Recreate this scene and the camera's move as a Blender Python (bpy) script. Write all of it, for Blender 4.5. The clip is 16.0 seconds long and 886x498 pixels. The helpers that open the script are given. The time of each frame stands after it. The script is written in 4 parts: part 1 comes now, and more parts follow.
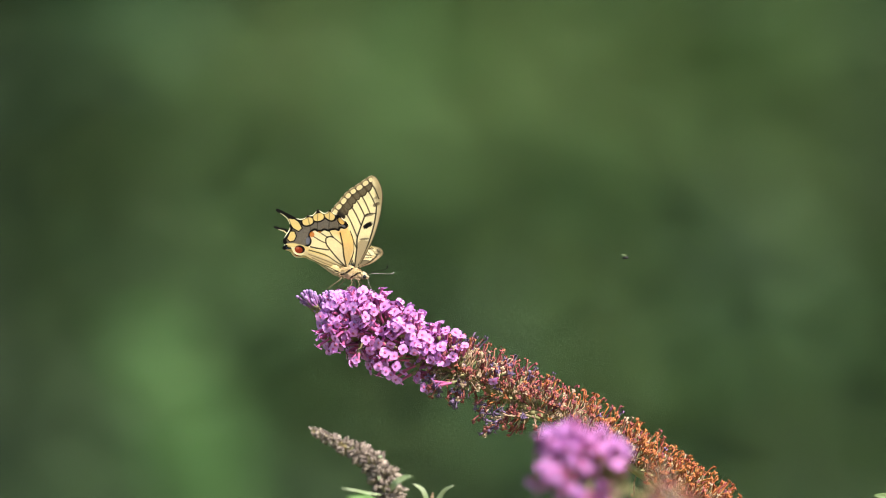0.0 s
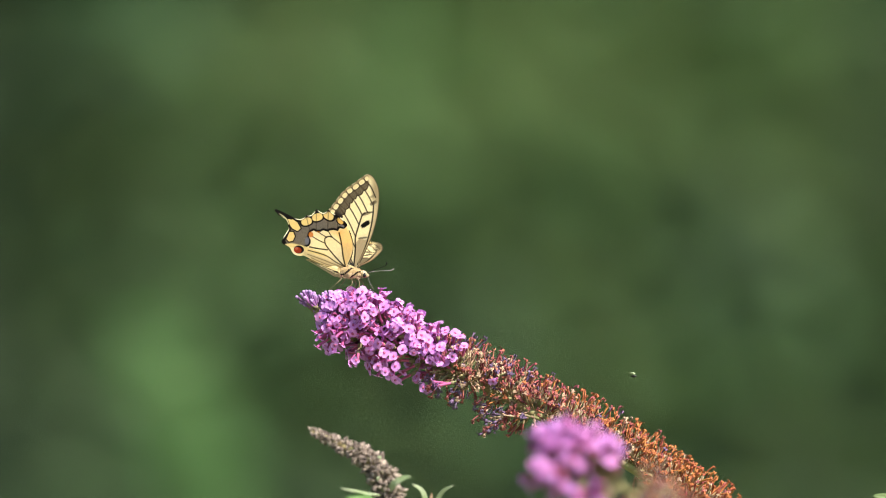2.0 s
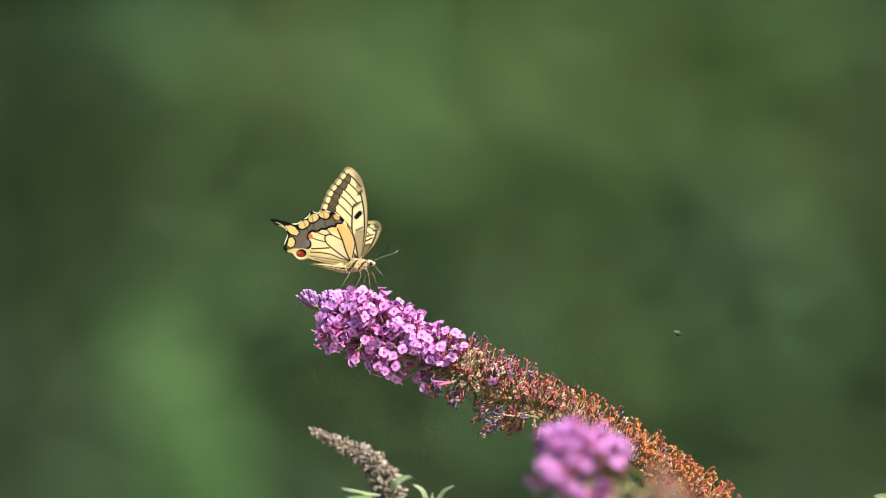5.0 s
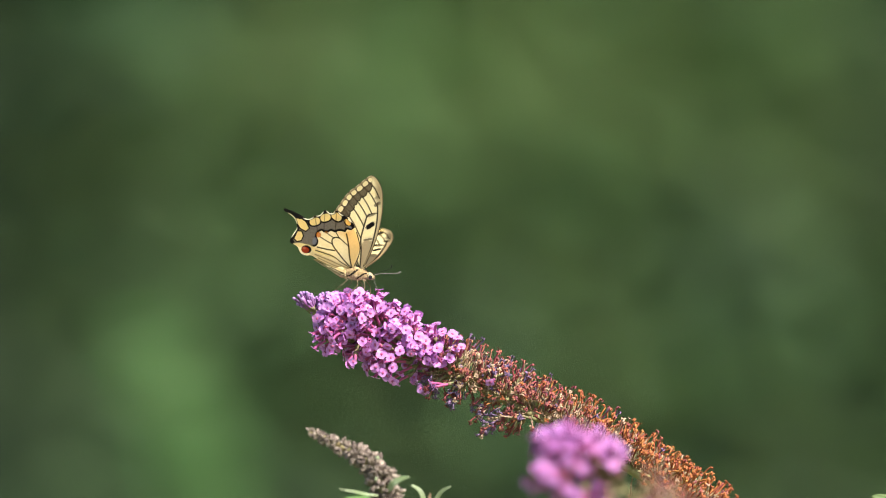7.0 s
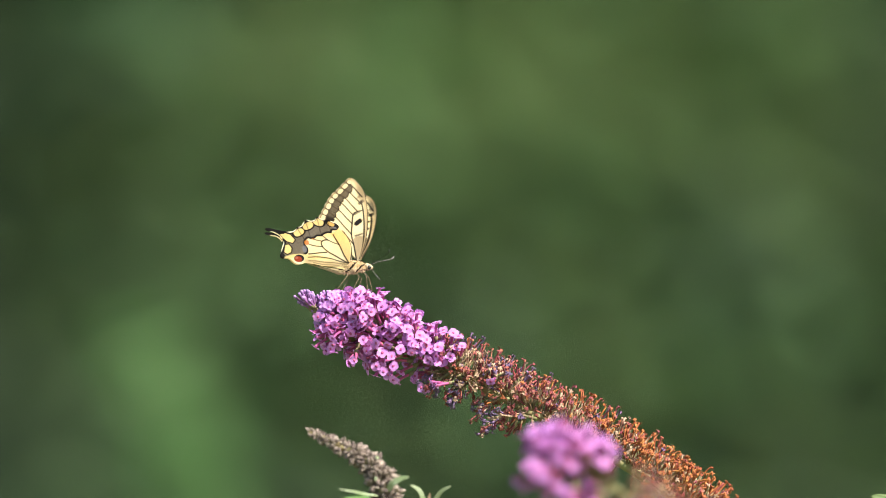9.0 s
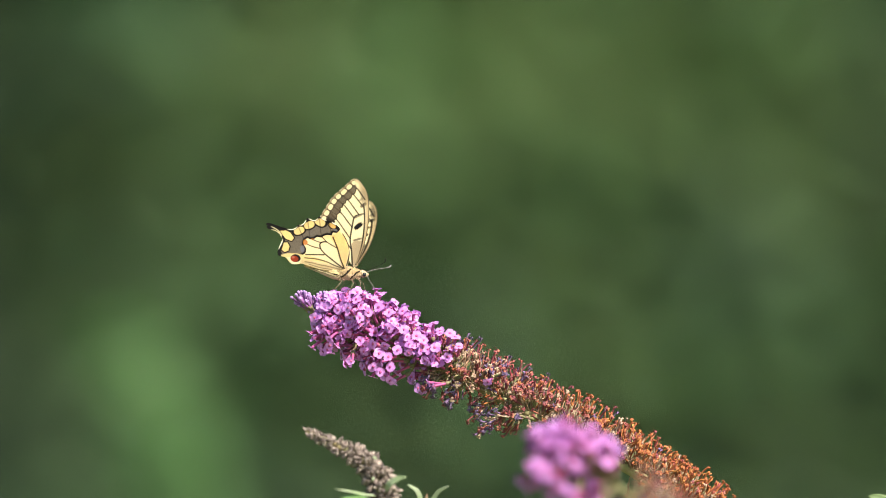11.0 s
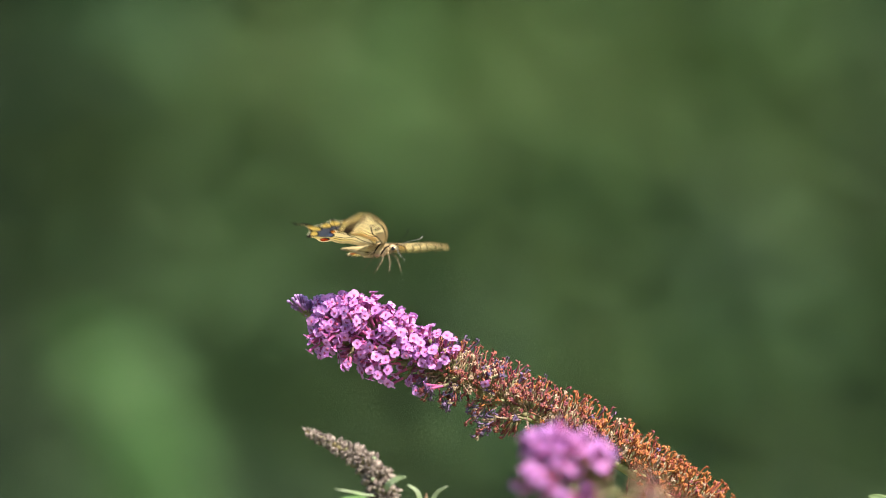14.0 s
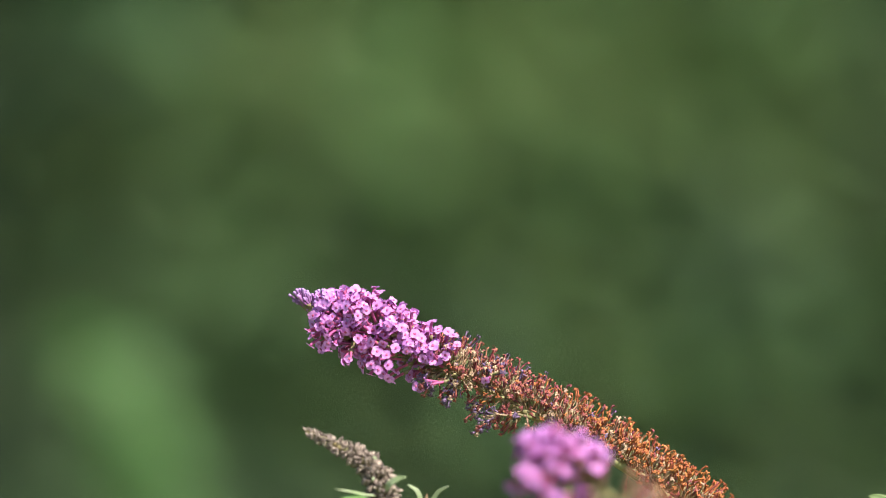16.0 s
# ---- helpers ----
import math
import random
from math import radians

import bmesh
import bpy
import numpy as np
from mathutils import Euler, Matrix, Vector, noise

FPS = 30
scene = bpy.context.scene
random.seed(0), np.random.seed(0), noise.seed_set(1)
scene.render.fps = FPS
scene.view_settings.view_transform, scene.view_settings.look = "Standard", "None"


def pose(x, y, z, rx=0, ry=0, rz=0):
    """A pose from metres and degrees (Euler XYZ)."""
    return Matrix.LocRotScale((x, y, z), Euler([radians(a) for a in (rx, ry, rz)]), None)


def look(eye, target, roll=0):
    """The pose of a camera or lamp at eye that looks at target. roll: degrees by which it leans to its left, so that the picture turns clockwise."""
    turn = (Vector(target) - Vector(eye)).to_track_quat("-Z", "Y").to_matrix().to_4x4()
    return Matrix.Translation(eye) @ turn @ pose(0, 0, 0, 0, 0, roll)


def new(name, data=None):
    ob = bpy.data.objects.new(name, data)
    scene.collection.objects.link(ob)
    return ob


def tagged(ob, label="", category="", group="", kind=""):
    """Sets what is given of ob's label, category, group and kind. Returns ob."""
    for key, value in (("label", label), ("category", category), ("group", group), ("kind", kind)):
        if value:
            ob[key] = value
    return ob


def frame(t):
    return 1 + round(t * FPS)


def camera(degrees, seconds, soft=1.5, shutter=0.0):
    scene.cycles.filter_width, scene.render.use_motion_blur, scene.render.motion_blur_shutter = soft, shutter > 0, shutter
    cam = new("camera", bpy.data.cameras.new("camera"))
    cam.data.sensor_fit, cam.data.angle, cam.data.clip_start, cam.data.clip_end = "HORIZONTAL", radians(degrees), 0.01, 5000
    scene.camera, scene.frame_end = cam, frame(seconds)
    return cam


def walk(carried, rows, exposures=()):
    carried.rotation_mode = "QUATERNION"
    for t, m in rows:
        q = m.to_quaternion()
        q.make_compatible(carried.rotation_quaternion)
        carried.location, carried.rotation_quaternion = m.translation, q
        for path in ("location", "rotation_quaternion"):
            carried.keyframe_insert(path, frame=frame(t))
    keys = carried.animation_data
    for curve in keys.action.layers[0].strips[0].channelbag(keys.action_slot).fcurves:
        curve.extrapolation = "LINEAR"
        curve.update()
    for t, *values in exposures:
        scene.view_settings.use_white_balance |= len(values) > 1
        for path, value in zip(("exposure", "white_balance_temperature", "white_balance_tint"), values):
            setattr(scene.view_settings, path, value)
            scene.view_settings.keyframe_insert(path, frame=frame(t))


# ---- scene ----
# ---------------------------------------------------------------- camera
# A long lens on a tripod, 2.6 m from the flower; small drift of the head.
D, S, ZC = 2.6123, 0.36534 / 1568, 1.50      # distance, metres per unit in the focal plane, lens height
FOV = 8.0
cam = camera(FOV, 16.0, soft=0.75, shutter=0.22)
cam.data.dof.use_dof = True
cam.data.dof.focus_distance = D
cam.data.dof.aperture_fstop = 3.6

# drift: seconds, units to the side, units down
DRIFT = [(0, 0, 0), (0.5, 0, 0), (1, -1.5, 0), (1.5, -2.3, 0), (2, -1.5, .5), (2.5, 2.3, 0), (3, 4.6, -.7), (3.5, 3.8, 0),
         (4, 1.5, 0), (4.4, 0.5, .3), (6.2, -2.5, 1.5), (6.5, -3, 1.5), (7, -4.6, 1.5), (7.5, -8.2, 1.5), (8, -8.4, 1.5),
         (8.5, -6.2, 1.5), (9, -5.4, 1.5), (9.4, -6, 1.5), (11, -10, 1.5), (11.5, -10.8, 1.5), (12, -10.8, 1.5),
         (12.5, -12.2, 2.2), (13, -12.2, 1.5), (13.5, -10.8, 1.5), (14, -10.8, 1.5), (14.5, -11.5, 2.2), (15, -13, 2.2),
         (15.5, -11.5, 1.5), (16, -10, 1.5)]
UNIT = math.degrees(math.atan(S / D))


def drift_rows():
    return [(t, pose(0, -D, ZC, 90 + dy * UNIT, 0, dx * UNIT)) for t, dx, dy in DRIFT]


walk(cam, drift_rows())

# ---------------------------------------------------------------- light
SUN_ELEV, SUN_AZ = 46.0, 38.0    # azimuth from behind the camera towards its right
sun_dir = Vector((math.sin(radians(SUN_AZ)) * math.cos(radians(SUN_ELEV)), -math.cos(radians(SUN_AZ)) * math.cos(radians(SUN_ELEV)),
                  math.sin(radians(SUN_ELEV))))
world = bpy.data.worlds.new("sky")
scene.world = world
world.use_nodes = True
wn, wl = world.node_tree.nodes, world.node_tree.links
sky = wn.new("ShaderNodeTexSky")
sky.sky_type, sky.sun_disc = "NISHITA", False
sky.sun_elevation = radians(SUN_ELEV)
sky.sun_rotation = math.atan2(sun_dir.x, sun_dir.y)
wl.new(sky.outputs[0], wn["Background"].inputs[0])
wn["Background"].inputs[1].default_value = 0.09
sun = new("sun", bpy.data.lights.new("sun", "SUN"))
sun.data.energy, sun.data.angle, sun.data.color = 4.2, radians(0.5), (1.0, 0.95, 0.86)
sun.matrix_basis = look(sun_dir * 30, (0, 0, 0))
scene.view_settings.exposure = 1.35


# ---------------------------------------------------------------- materials
def material(name, color, rough=0.6, var=0.25, scale=60.0, translucent=0.0, bump=0.0, alt=None, spec=0.3, attr="", hue_random=0.0, thin=1.0, glow=1.0):
    m = bpy.data.materials.new(name)
    m.use_nodes = True
    n, l = m.node_tree.nodes, m.node_tree.links
    b, out = n["Principled BSDF"], n["Material Output"]
    b.inputs["Roughness"].default_value = rough
    b.inputs["Specular IOR Level"].default_value = spec
    tex = n.new("ShaderNodeTexCoord")
    noi = n.new("ShaderNodeTexNoise")
    noi.inputs["Scale"].default_value = scale
    noi.inputs["Detail"].default_value = 5
    l.new(tex.outputs["Object"], noi.inputs["Vector"])
    if attr:
        a = n.new("ShaderNodeAttribute")
        a.attribute_name = attr
        col = a.outputs["Color"]
    else:
        mix = n.new("ShaderNodeMix")
        mix.data_type = "RGBA"
        mix.inputs[6].default_value = (*color, 1)
        mix.inputs[7].default_value = (*(alt or [c * 0.55 for c in color]), 1)
        ramp = n.new("ShaderNodeMapRange")
        ramp.inputs[1].default_value, ramp.inputs[2].default_value = 0.35, 0.68
        l.new(noi.outputs[0], ramp.inputs[0])
        l.new(ramp.outputs[0], mix.inputs[0])
        col = mix.outputs[2]
    hsv = n.new("ShaderNodeHueSaturation")
    l.new(col, hsv.inputs["Color"])
    if hue_random:
        info, geo = n.new("ShaderNodeObjectInfo"), n.new("ShaderNodeNewGeometry")
        add = n.new("ShaderNodeMath")
        add.operation = "ADD"
        l.new(info.outputs["Random"], add.inputs[0])
        l.new(geo.outputs["Random Per Island"], add.inputs[1])
        fr = n.new("ShaderNodeMath")
        fr.operation = "FRACT"
        l.new(add.outputs[0], fr.inputs[0])
        for sock, amount, mid in (("Value", var, 1.0), ("Hue", hue_random, 0.5)):
            mr = n.new("ShaderNodeMapRange")
            mr.inputs[3].default_value, mr.inputs[4].default_value = mid - amount, mid + amount
            l.new(fr.outputs[0], mr.inputs[0])
            l.new(mr.outputs[0], hsv.inputs[sock])
    else:
        mr = n.new("ShaderNodeMapRange")
        mr.inputs[3].default_value, mr.inputs[4].default_value = 1 - var, 1 + var
        fine = n.new("ShaderNodeTexNoise")
        fine.inputs["Scale"].default_value = scale * 6
        l.new(tex.outputs["Object"], fine.inputs["Vector"])
        l.new(fine.outputs[0], mr.inputs[0])
        l.new(mr.outputs[0], hsv.inputs["Value"])
    l.new(hsv.outputs[0], b.inputs["Base Color"])
    if bump:
        bp = n.new("ShaderNodeBump")
        bp.inputs["Strength"].default_value = bump
        bp.inputs["Distance"].default_value = 0.25 / scale
        l.new(noi.outputs[0], bp.inputs["Height"])
        l.new(bp.outputs[0], b.inputs["Normal"])
    if translucent:
        tr, mx = n.new("ShaderNodeBsdfTranslucent"), n.new("ShaderNodeMixShader")
        gam = n.new("ShaderNodeGamma")
        gam.inputs[1].default_value = thin
        l.new(hsv.outputs[0], gam.inputs[0])
        warm = n.new("ShaderNodeHueSaturation")
        warm.inputs["Saturation"].default_value = glow
        warm.inputs["Value"].default_value = 1.15 if glow > 1 else 1.0
        l.new(gam.outputs[0], warm.inputs["Color"])
        l.new(warm.outputs[0], tr.inputs[0])
        mx.inputs[0].default_value = translucent
        l.new(b.outputs[0], mx.inputs[1])
        l.new(tr.outputs[0], mx.inputs[2])
        l.new(mx.outputs[0], out.inputs[0])
    return m


M_WING = material("wing_scales", (1, 1, 1), 0.6, 0.10, 900, 0.62, 0.05, attr="pattern", spec=0.12, thin=0.45, glow=1.6)
M_FUR = material("body_fur", (1, 1, 1), 0.85, 0.22, 900, 0, 0.8, attr="pattern", spec=0.1)
M_EYE = material("compound_eye", (0.012, 0.010, 0.010), 0.15, 0.3, 4000, 0, 0.1, spec=0.6)
M_CHITIN = material("black_chitin", (0.02, 0.016, 0.014), 0.4, 0.3, 2000)
M_GREY = material("grey_chitin", (0.22, 0.20, 0.17), 0.5, 0.3, 2000)
M_LEG = material("pale_leg", (0.28, 0.20, 0.11), 0.6, 0.3, 2000, alt=(0.12, 0.08, 0.05))
M_PETAL = material("lilac_petal", (0.70, 0.335, 0.69), 0.55, 0.16, 420, 0.36, 0.1, alt=(0.58, 0.22, 0.62), hue_random=0.022)
M_THROAT = material("throat", (0.58, 0.16, 0.40), 0.6, 0.2, 800)
M_TIP = material("bud_tip", (0.34, 0.18, 0.42), 0.55, 0.2, 500, 0.15, alt=(0.48, 0.28, 0.58), hue_random=0.02)
M_TUBE = material("corolla_tube", (0.50, 0.10, 0.22), 0.55, 0.25, 500, 0.15, alt=(0.30, 0.06, 0.20), hue_random=0.02)
M_BUD = material("bud", (0.27, 0.10, 0.29), 0.6, 0.25, 500, 0.1, alt=(0.15, 0.07, 0.16), hue_random=0.02)
M_CALYX = material("calyx", (0.17, 0.20, 0.07), 0.7, 0.25, 500, alt=(0.22, 0.10, 0.10))
M_W_VIOLET = material("withered_violet", (0.21, 0.14, 0.25), 0.8, 0.4, 700, 0.1, 0.3, alt=(0.07, 0.035, 0.07), hue_random=0.03)
M_W_RED = material("withered_red", (0.40, 0.10, 0.075), 0.75, 0.35, 700, 0.15, 0.3, alt=(0.12, 0.035, 0.045), hue_random=0.03)
M_W_ORANGE = material("withered_orange", (0.43, 0.15, 0.052), 0.75, 0.35, 700, 0.2, 0.3, alt=(0.26, 0.07, 0.025), hue_random=0.02)
M_STRAW = material("dry_straw", (0.45, 0.32, 0.225), 0.8, 0.3, 700, 0.1, 0.3, alt=(0.20, 0.11, 0.06), hue_random=0.02)
M_HUSK = material("dry_calyx", (0.40, 0.29, 0.18), 0.65, 0.3, 700, 0.1, 0.3, alt=(0.20, 0.12, 0.07), hue_random=0.02)
M_STALK = material("dry_stalk", (0.22, 0.115, 0.065), 0.8, 0.3, 700, 0, 0.3, alt=(0.36, 0.24, 0.14))
M_STEM = material("green_stem", (0.24, 0.235, 0.10), 0.7, 0.2, 400, 0, 0.3, alt=(0.24, 0.17, 0.08))
M_SEED = material("grey_seed_capsule", (0.29, 0.225, 0.185), 0.9, 0.6, 700, 0, 0.4, alt=(0.08, 0.058, 0.047), hue_random=0.015)
M_LEAF = material("green_leaf", (0.15, 0.27, 0.075), 0.55, 0.2, 90, 0.3, 0.3, alt=(0.10, 0.19, 0.05))
M_PALE = material("pale_leaf", (0.42, 0.47, 0.30), 0.7, 0.2, 120, 0.25, 0.3, alt=(0.30, 0.38, 0.18))
M_BARK = material("cane_bark", (0.22, 0.16, 0.10), 0.9, 0.3, 60, 0, 0.6, alt=(0.12, 0.085, 0.05))
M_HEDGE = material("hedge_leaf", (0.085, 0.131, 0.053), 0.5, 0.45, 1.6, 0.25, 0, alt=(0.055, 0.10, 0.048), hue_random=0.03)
M_BRIGHT = material("young_leaf", (0.215, 0.365, 0.135), 0.5, 0.3, 2, 0.35, 0, alt=(0.16, 0.28, 0.11), hue_random=0.02)
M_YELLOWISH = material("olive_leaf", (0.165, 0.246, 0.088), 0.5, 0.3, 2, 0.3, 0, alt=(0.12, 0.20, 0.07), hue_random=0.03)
# shade deep in the hedge, put into a darker green
M_CORE = material("hedge_inner_shade", (0.048, 0.073, 0.036), 0.95, 0.3, 3, 0, 0.5, alt=(0.038, 0.053, 0.030))
M_GRASS = material("meadow_grass", (0.085, 0.13, 0.035), 0.9, 0.3, 1.5, 0, 0.5, alt=(0.12, 0.13, 0.05))


# ---------------------------------------------------------------- mesh tools
def at(px, py, y=0.0):
    """A place at depth y behind the focal plane, from units across and down the view."""
    k = (D + y) / D
    return Vector(((px - 784) * S * k, y, ZC - (py - 441) * S * k))


class Geo:
    """Gathers vertices and faces of one mesh."""

    def __init__(self):
        self.v, self.f, self.m = [], [], []

    def add(self, verts, faces, mi=0, mat=None):
        o = len(self.v)
        self.v.extend([mat @ Vector(p) for p in verts] if mat else [Vector(p) for p in verts])
        self.f.extend([tuple(i + o for i in f) for f in faces])
        self.m.extend([mi] * len(faces))
        return self

    def tube(self, pts, radii, n=6, mi=0, cap=True):
        pts = [Vector(p) for p in pts]
        ref = None
        verts, faces = [], []
        for i, p in enumerate(pts):
            t = (pts[min(i + 1, len(pts) - 1)] - pts[max(i - 1, 0)]).normalized()
            if ref is None:
                ref = t.orthogonal().normalized()
            a = (ref - t * ref.dot(t)).normalized()
            ref, b = a, t.cross(a)
            for k in range(n):
                w = 2 * math.pi * k / n
                verts.append(p + (a * math.cos(w) + b * math.sin(w)) * radii[i])
        for i in range(len(pts) - 1):
            for k in range(n):
                faces.append((i * n + k, i * n + (k + 1) % n, (i + 1) * n + (k + 1) % n, (i + 1) * n + k))
        if cap:
            faces.append(tuple(range(n - 1, -1, -1)))
            faces.append(tuple((len(pts) - 1) * n + k for k in range(n)))
        return self.add(verts, faces, mi)

    def mesh(self, name, mats, smooth=True):
        me = bpy.data.meshes.new(name)
        me.from_pydata([tuple(p) for p in self.v], [], self.f)
        for mt in mats:
            me.materials.append(mt)
        me.polygons.foreach_set("material_index", self.m)
        me.polygons.foreach_set("use_smooth", [smooth] * len(self.f))
        me.update()
        return me


def part(name, me, parent, m=None, label="", kind=""):
    ob = new(name, me)
    ob.parent = parent
    if m is not None:
        ob.matrix_basis = m
    return tagged(ob, label=label, kind=kind)


def thing(name, where, label, category, group="", kind=""):
    ob = new(name)
    ob.empty_display_size = 0.02
    ob.location = where
    return tagged(ob, label, category, group, kind)


def spline(pts, n):
    """Catmull-Rom through pts, n places evenly in length."""
    pts = [Vector(p) for p in pts]
    q = [pts[0] * 2 - pts[1]] + pts + [pts[-1] * 2 - pts[-2]]
    fine = []
    for i in range(1, len(q) - 2):
        for k in range(16):
            t = k / 16
            a, b, c, d = q[i - 1], q[i], q[i + 1], q[i + 2]
            fine.append(0.5 * ((2 * b) + (c - a) * t + (2 * a - 5 * b + 4 * c - d) * t * t + (3 * b - a - 3 * c + d) * t ** 3))
    fine.append(pts[-1])
    run = [0.0]
    for a, b in zip(fine, fine[1:]):
        run.append(run[-1] + (b - a).length)
    out, j = [], 0
    for i in range(n):
        s = run[-1] * i / (n - 1)
        while j < len(fine) - 2 and run[j + 1] < s:
            j += 1
        w = 0 if run[j + 1] == run[j] else (s - run[j]) / (run[j + 1] - run[j])
        out.append(fine[j].lerp(fine[j + 1], min(max(w, 0), 1)))
    return out


def aim(p, d, spin=0.0):
    """A pose at p whose z axis points along d."""
    return Matrix.Translation(p) @ Vector(d).to_track_quat("Z", "Y").to_matrix().to_4x4() @ Matrix.Rotation(spin, 4, "Z")


# ---------------------------------------------------------------- ground and hedge
def build_ground():
    g = Geo()
    n, size = 60, 300.0
    vs = []
    for j in range(n + 1):
        for i in range(n + 1):
            a, b = (2 * i / n - 1), (2 * j / n - 1)
            x, y = size * a * abs(a), size * b * abs(b)
            vs.append((x, y, 0.04 * noise.noise((x * .4, y * .4, 0))))
    g.add(vs, [(j * (n + 1) + i, j * (n + 1) + i + 1, (j + 1) * (n + 1) + i + 1, (j + 1) * (n + 1) + i) for j in range(n) for i in range(n)])
    tagged(new("ground", g.mesh("ground", [M_GRASS])), "green meadow grass reaching to the horizon", "ground", kind="structure")


HEDGE_Y = 6.2
# patches with more leaves, more of them lighter olive, and patches with fewer leaves over the dark core: across,
# height, spread across, spread up, amount
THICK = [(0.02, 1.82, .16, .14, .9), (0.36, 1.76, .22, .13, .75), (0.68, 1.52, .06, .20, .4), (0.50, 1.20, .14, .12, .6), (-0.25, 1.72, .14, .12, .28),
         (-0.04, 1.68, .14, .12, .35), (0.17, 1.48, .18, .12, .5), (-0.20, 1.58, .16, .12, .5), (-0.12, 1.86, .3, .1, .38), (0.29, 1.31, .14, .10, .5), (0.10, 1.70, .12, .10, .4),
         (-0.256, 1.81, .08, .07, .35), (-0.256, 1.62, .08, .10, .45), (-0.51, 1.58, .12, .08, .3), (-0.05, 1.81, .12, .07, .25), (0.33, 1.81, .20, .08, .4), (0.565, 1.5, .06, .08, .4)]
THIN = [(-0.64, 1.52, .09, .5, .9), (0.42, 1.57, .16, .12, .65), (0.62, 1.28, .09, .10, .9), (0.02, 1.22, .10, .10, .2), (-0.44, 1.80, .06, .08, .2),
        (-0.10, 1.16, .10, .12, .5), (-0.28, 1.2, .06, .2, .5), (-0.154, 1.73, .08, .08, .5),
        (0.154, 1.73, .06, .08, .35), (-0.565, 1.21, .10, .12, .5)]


def hedge_depth(x, z):
    return 0.22 * noise.noise((x * 1.3, z * 1.3, 3)) + 0.10 * noise.noise((x * 4, z * 4, 9)) + 0.10 * (z - 1.5)


def leaf_shape(g, m, length, width, fold=0.25, mi=0):
    """A pointed leaf, folded along its midrib."""
    a, b, h = length, width / 2, width * fold
    g.add([(0, 0, 0), (0.35 * a, b, h), (0.35 * a, 0, 0), (0.35 * a, -b, h), (0.7 * a, b * .8, h), (0.72 * a, 0, -.01 * a), (0.7 * a, -b * .8, h), (a, 0, -.08 * a)],
          [(0, 2, 1), (0, 3, 2), (1, 2, 5, 4), (2, 3, 6, 5), (4, 5, 7), (5, 6, 7)], mi, m)


def build_hedge():
    r = random.Random(11)
    # solid slab behind the leaves; its dark colour stands in for inner shade
    core = Geo()
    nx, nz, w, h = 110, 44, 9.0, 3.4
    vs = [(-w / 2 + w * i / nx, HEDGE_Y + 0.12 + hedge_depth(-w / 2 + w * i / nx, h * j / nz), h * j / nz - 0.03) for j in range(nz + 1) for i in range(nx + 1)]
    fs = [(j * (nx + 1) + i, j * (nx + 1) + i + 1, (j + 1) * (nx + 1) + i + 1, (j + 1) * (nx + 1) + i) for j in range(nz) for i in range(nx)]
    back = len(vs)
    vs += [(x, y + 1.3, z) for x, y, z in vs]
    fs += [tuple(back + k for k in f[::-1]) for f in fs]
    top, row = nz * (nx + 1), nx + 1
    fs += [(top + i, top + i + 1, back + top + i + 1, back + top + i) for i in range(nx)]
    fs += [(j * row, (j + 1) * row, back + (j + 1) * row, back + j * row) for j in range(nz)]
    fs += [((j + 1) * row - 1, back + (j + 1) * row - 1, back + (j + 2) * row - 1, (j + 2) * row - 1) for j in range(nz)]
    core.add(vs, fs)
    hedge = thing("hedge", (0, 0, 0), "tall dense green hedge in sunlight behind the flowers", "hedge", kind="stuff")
    part("shaded_core", core.mesh("shaded_core", [M_CORE]), hedge, label="solid core of the hedge, inner shade put into its dark green")
    g = Geo()
    for _ in range(26000):
        x = r.gauss(0, 1.0) if r.random() < 0.55 else r.uniform(-4.4, 4.4)
        z = r.gauss(1.5, 0.5) if r.random() < 0.6 else r.uniform(0.05, 3.4)
        if not (-4.4 < x < 4.4 and 0.03 < z < 3.42):
            continue
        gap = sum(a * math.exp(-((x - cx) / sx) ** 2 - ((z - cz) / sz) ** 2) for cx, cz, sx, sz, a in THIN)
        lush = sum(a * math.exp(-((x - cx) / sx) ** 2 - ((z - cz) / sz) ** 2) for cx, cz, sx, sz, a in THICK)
        if r.random() > 0.75 - gap + lush:
            continue
        p = Vector((x, HEDGE_Y + hedge_depth(x, z) - r.uniform(0, .14), z))
        m = Matrix.Translation(p) @ Euler((r.uniform(-.9, .9) - .5, r.uniform(-.6, .6), r.uniform(0, 6.28))).to_matrix().to_4x4()
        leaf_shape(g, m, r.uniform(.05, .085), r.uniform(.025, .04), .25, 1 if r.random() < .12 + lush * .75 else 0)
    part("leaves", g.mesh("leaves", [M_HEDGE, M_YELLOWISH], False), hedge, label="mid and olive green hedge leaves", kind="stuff")


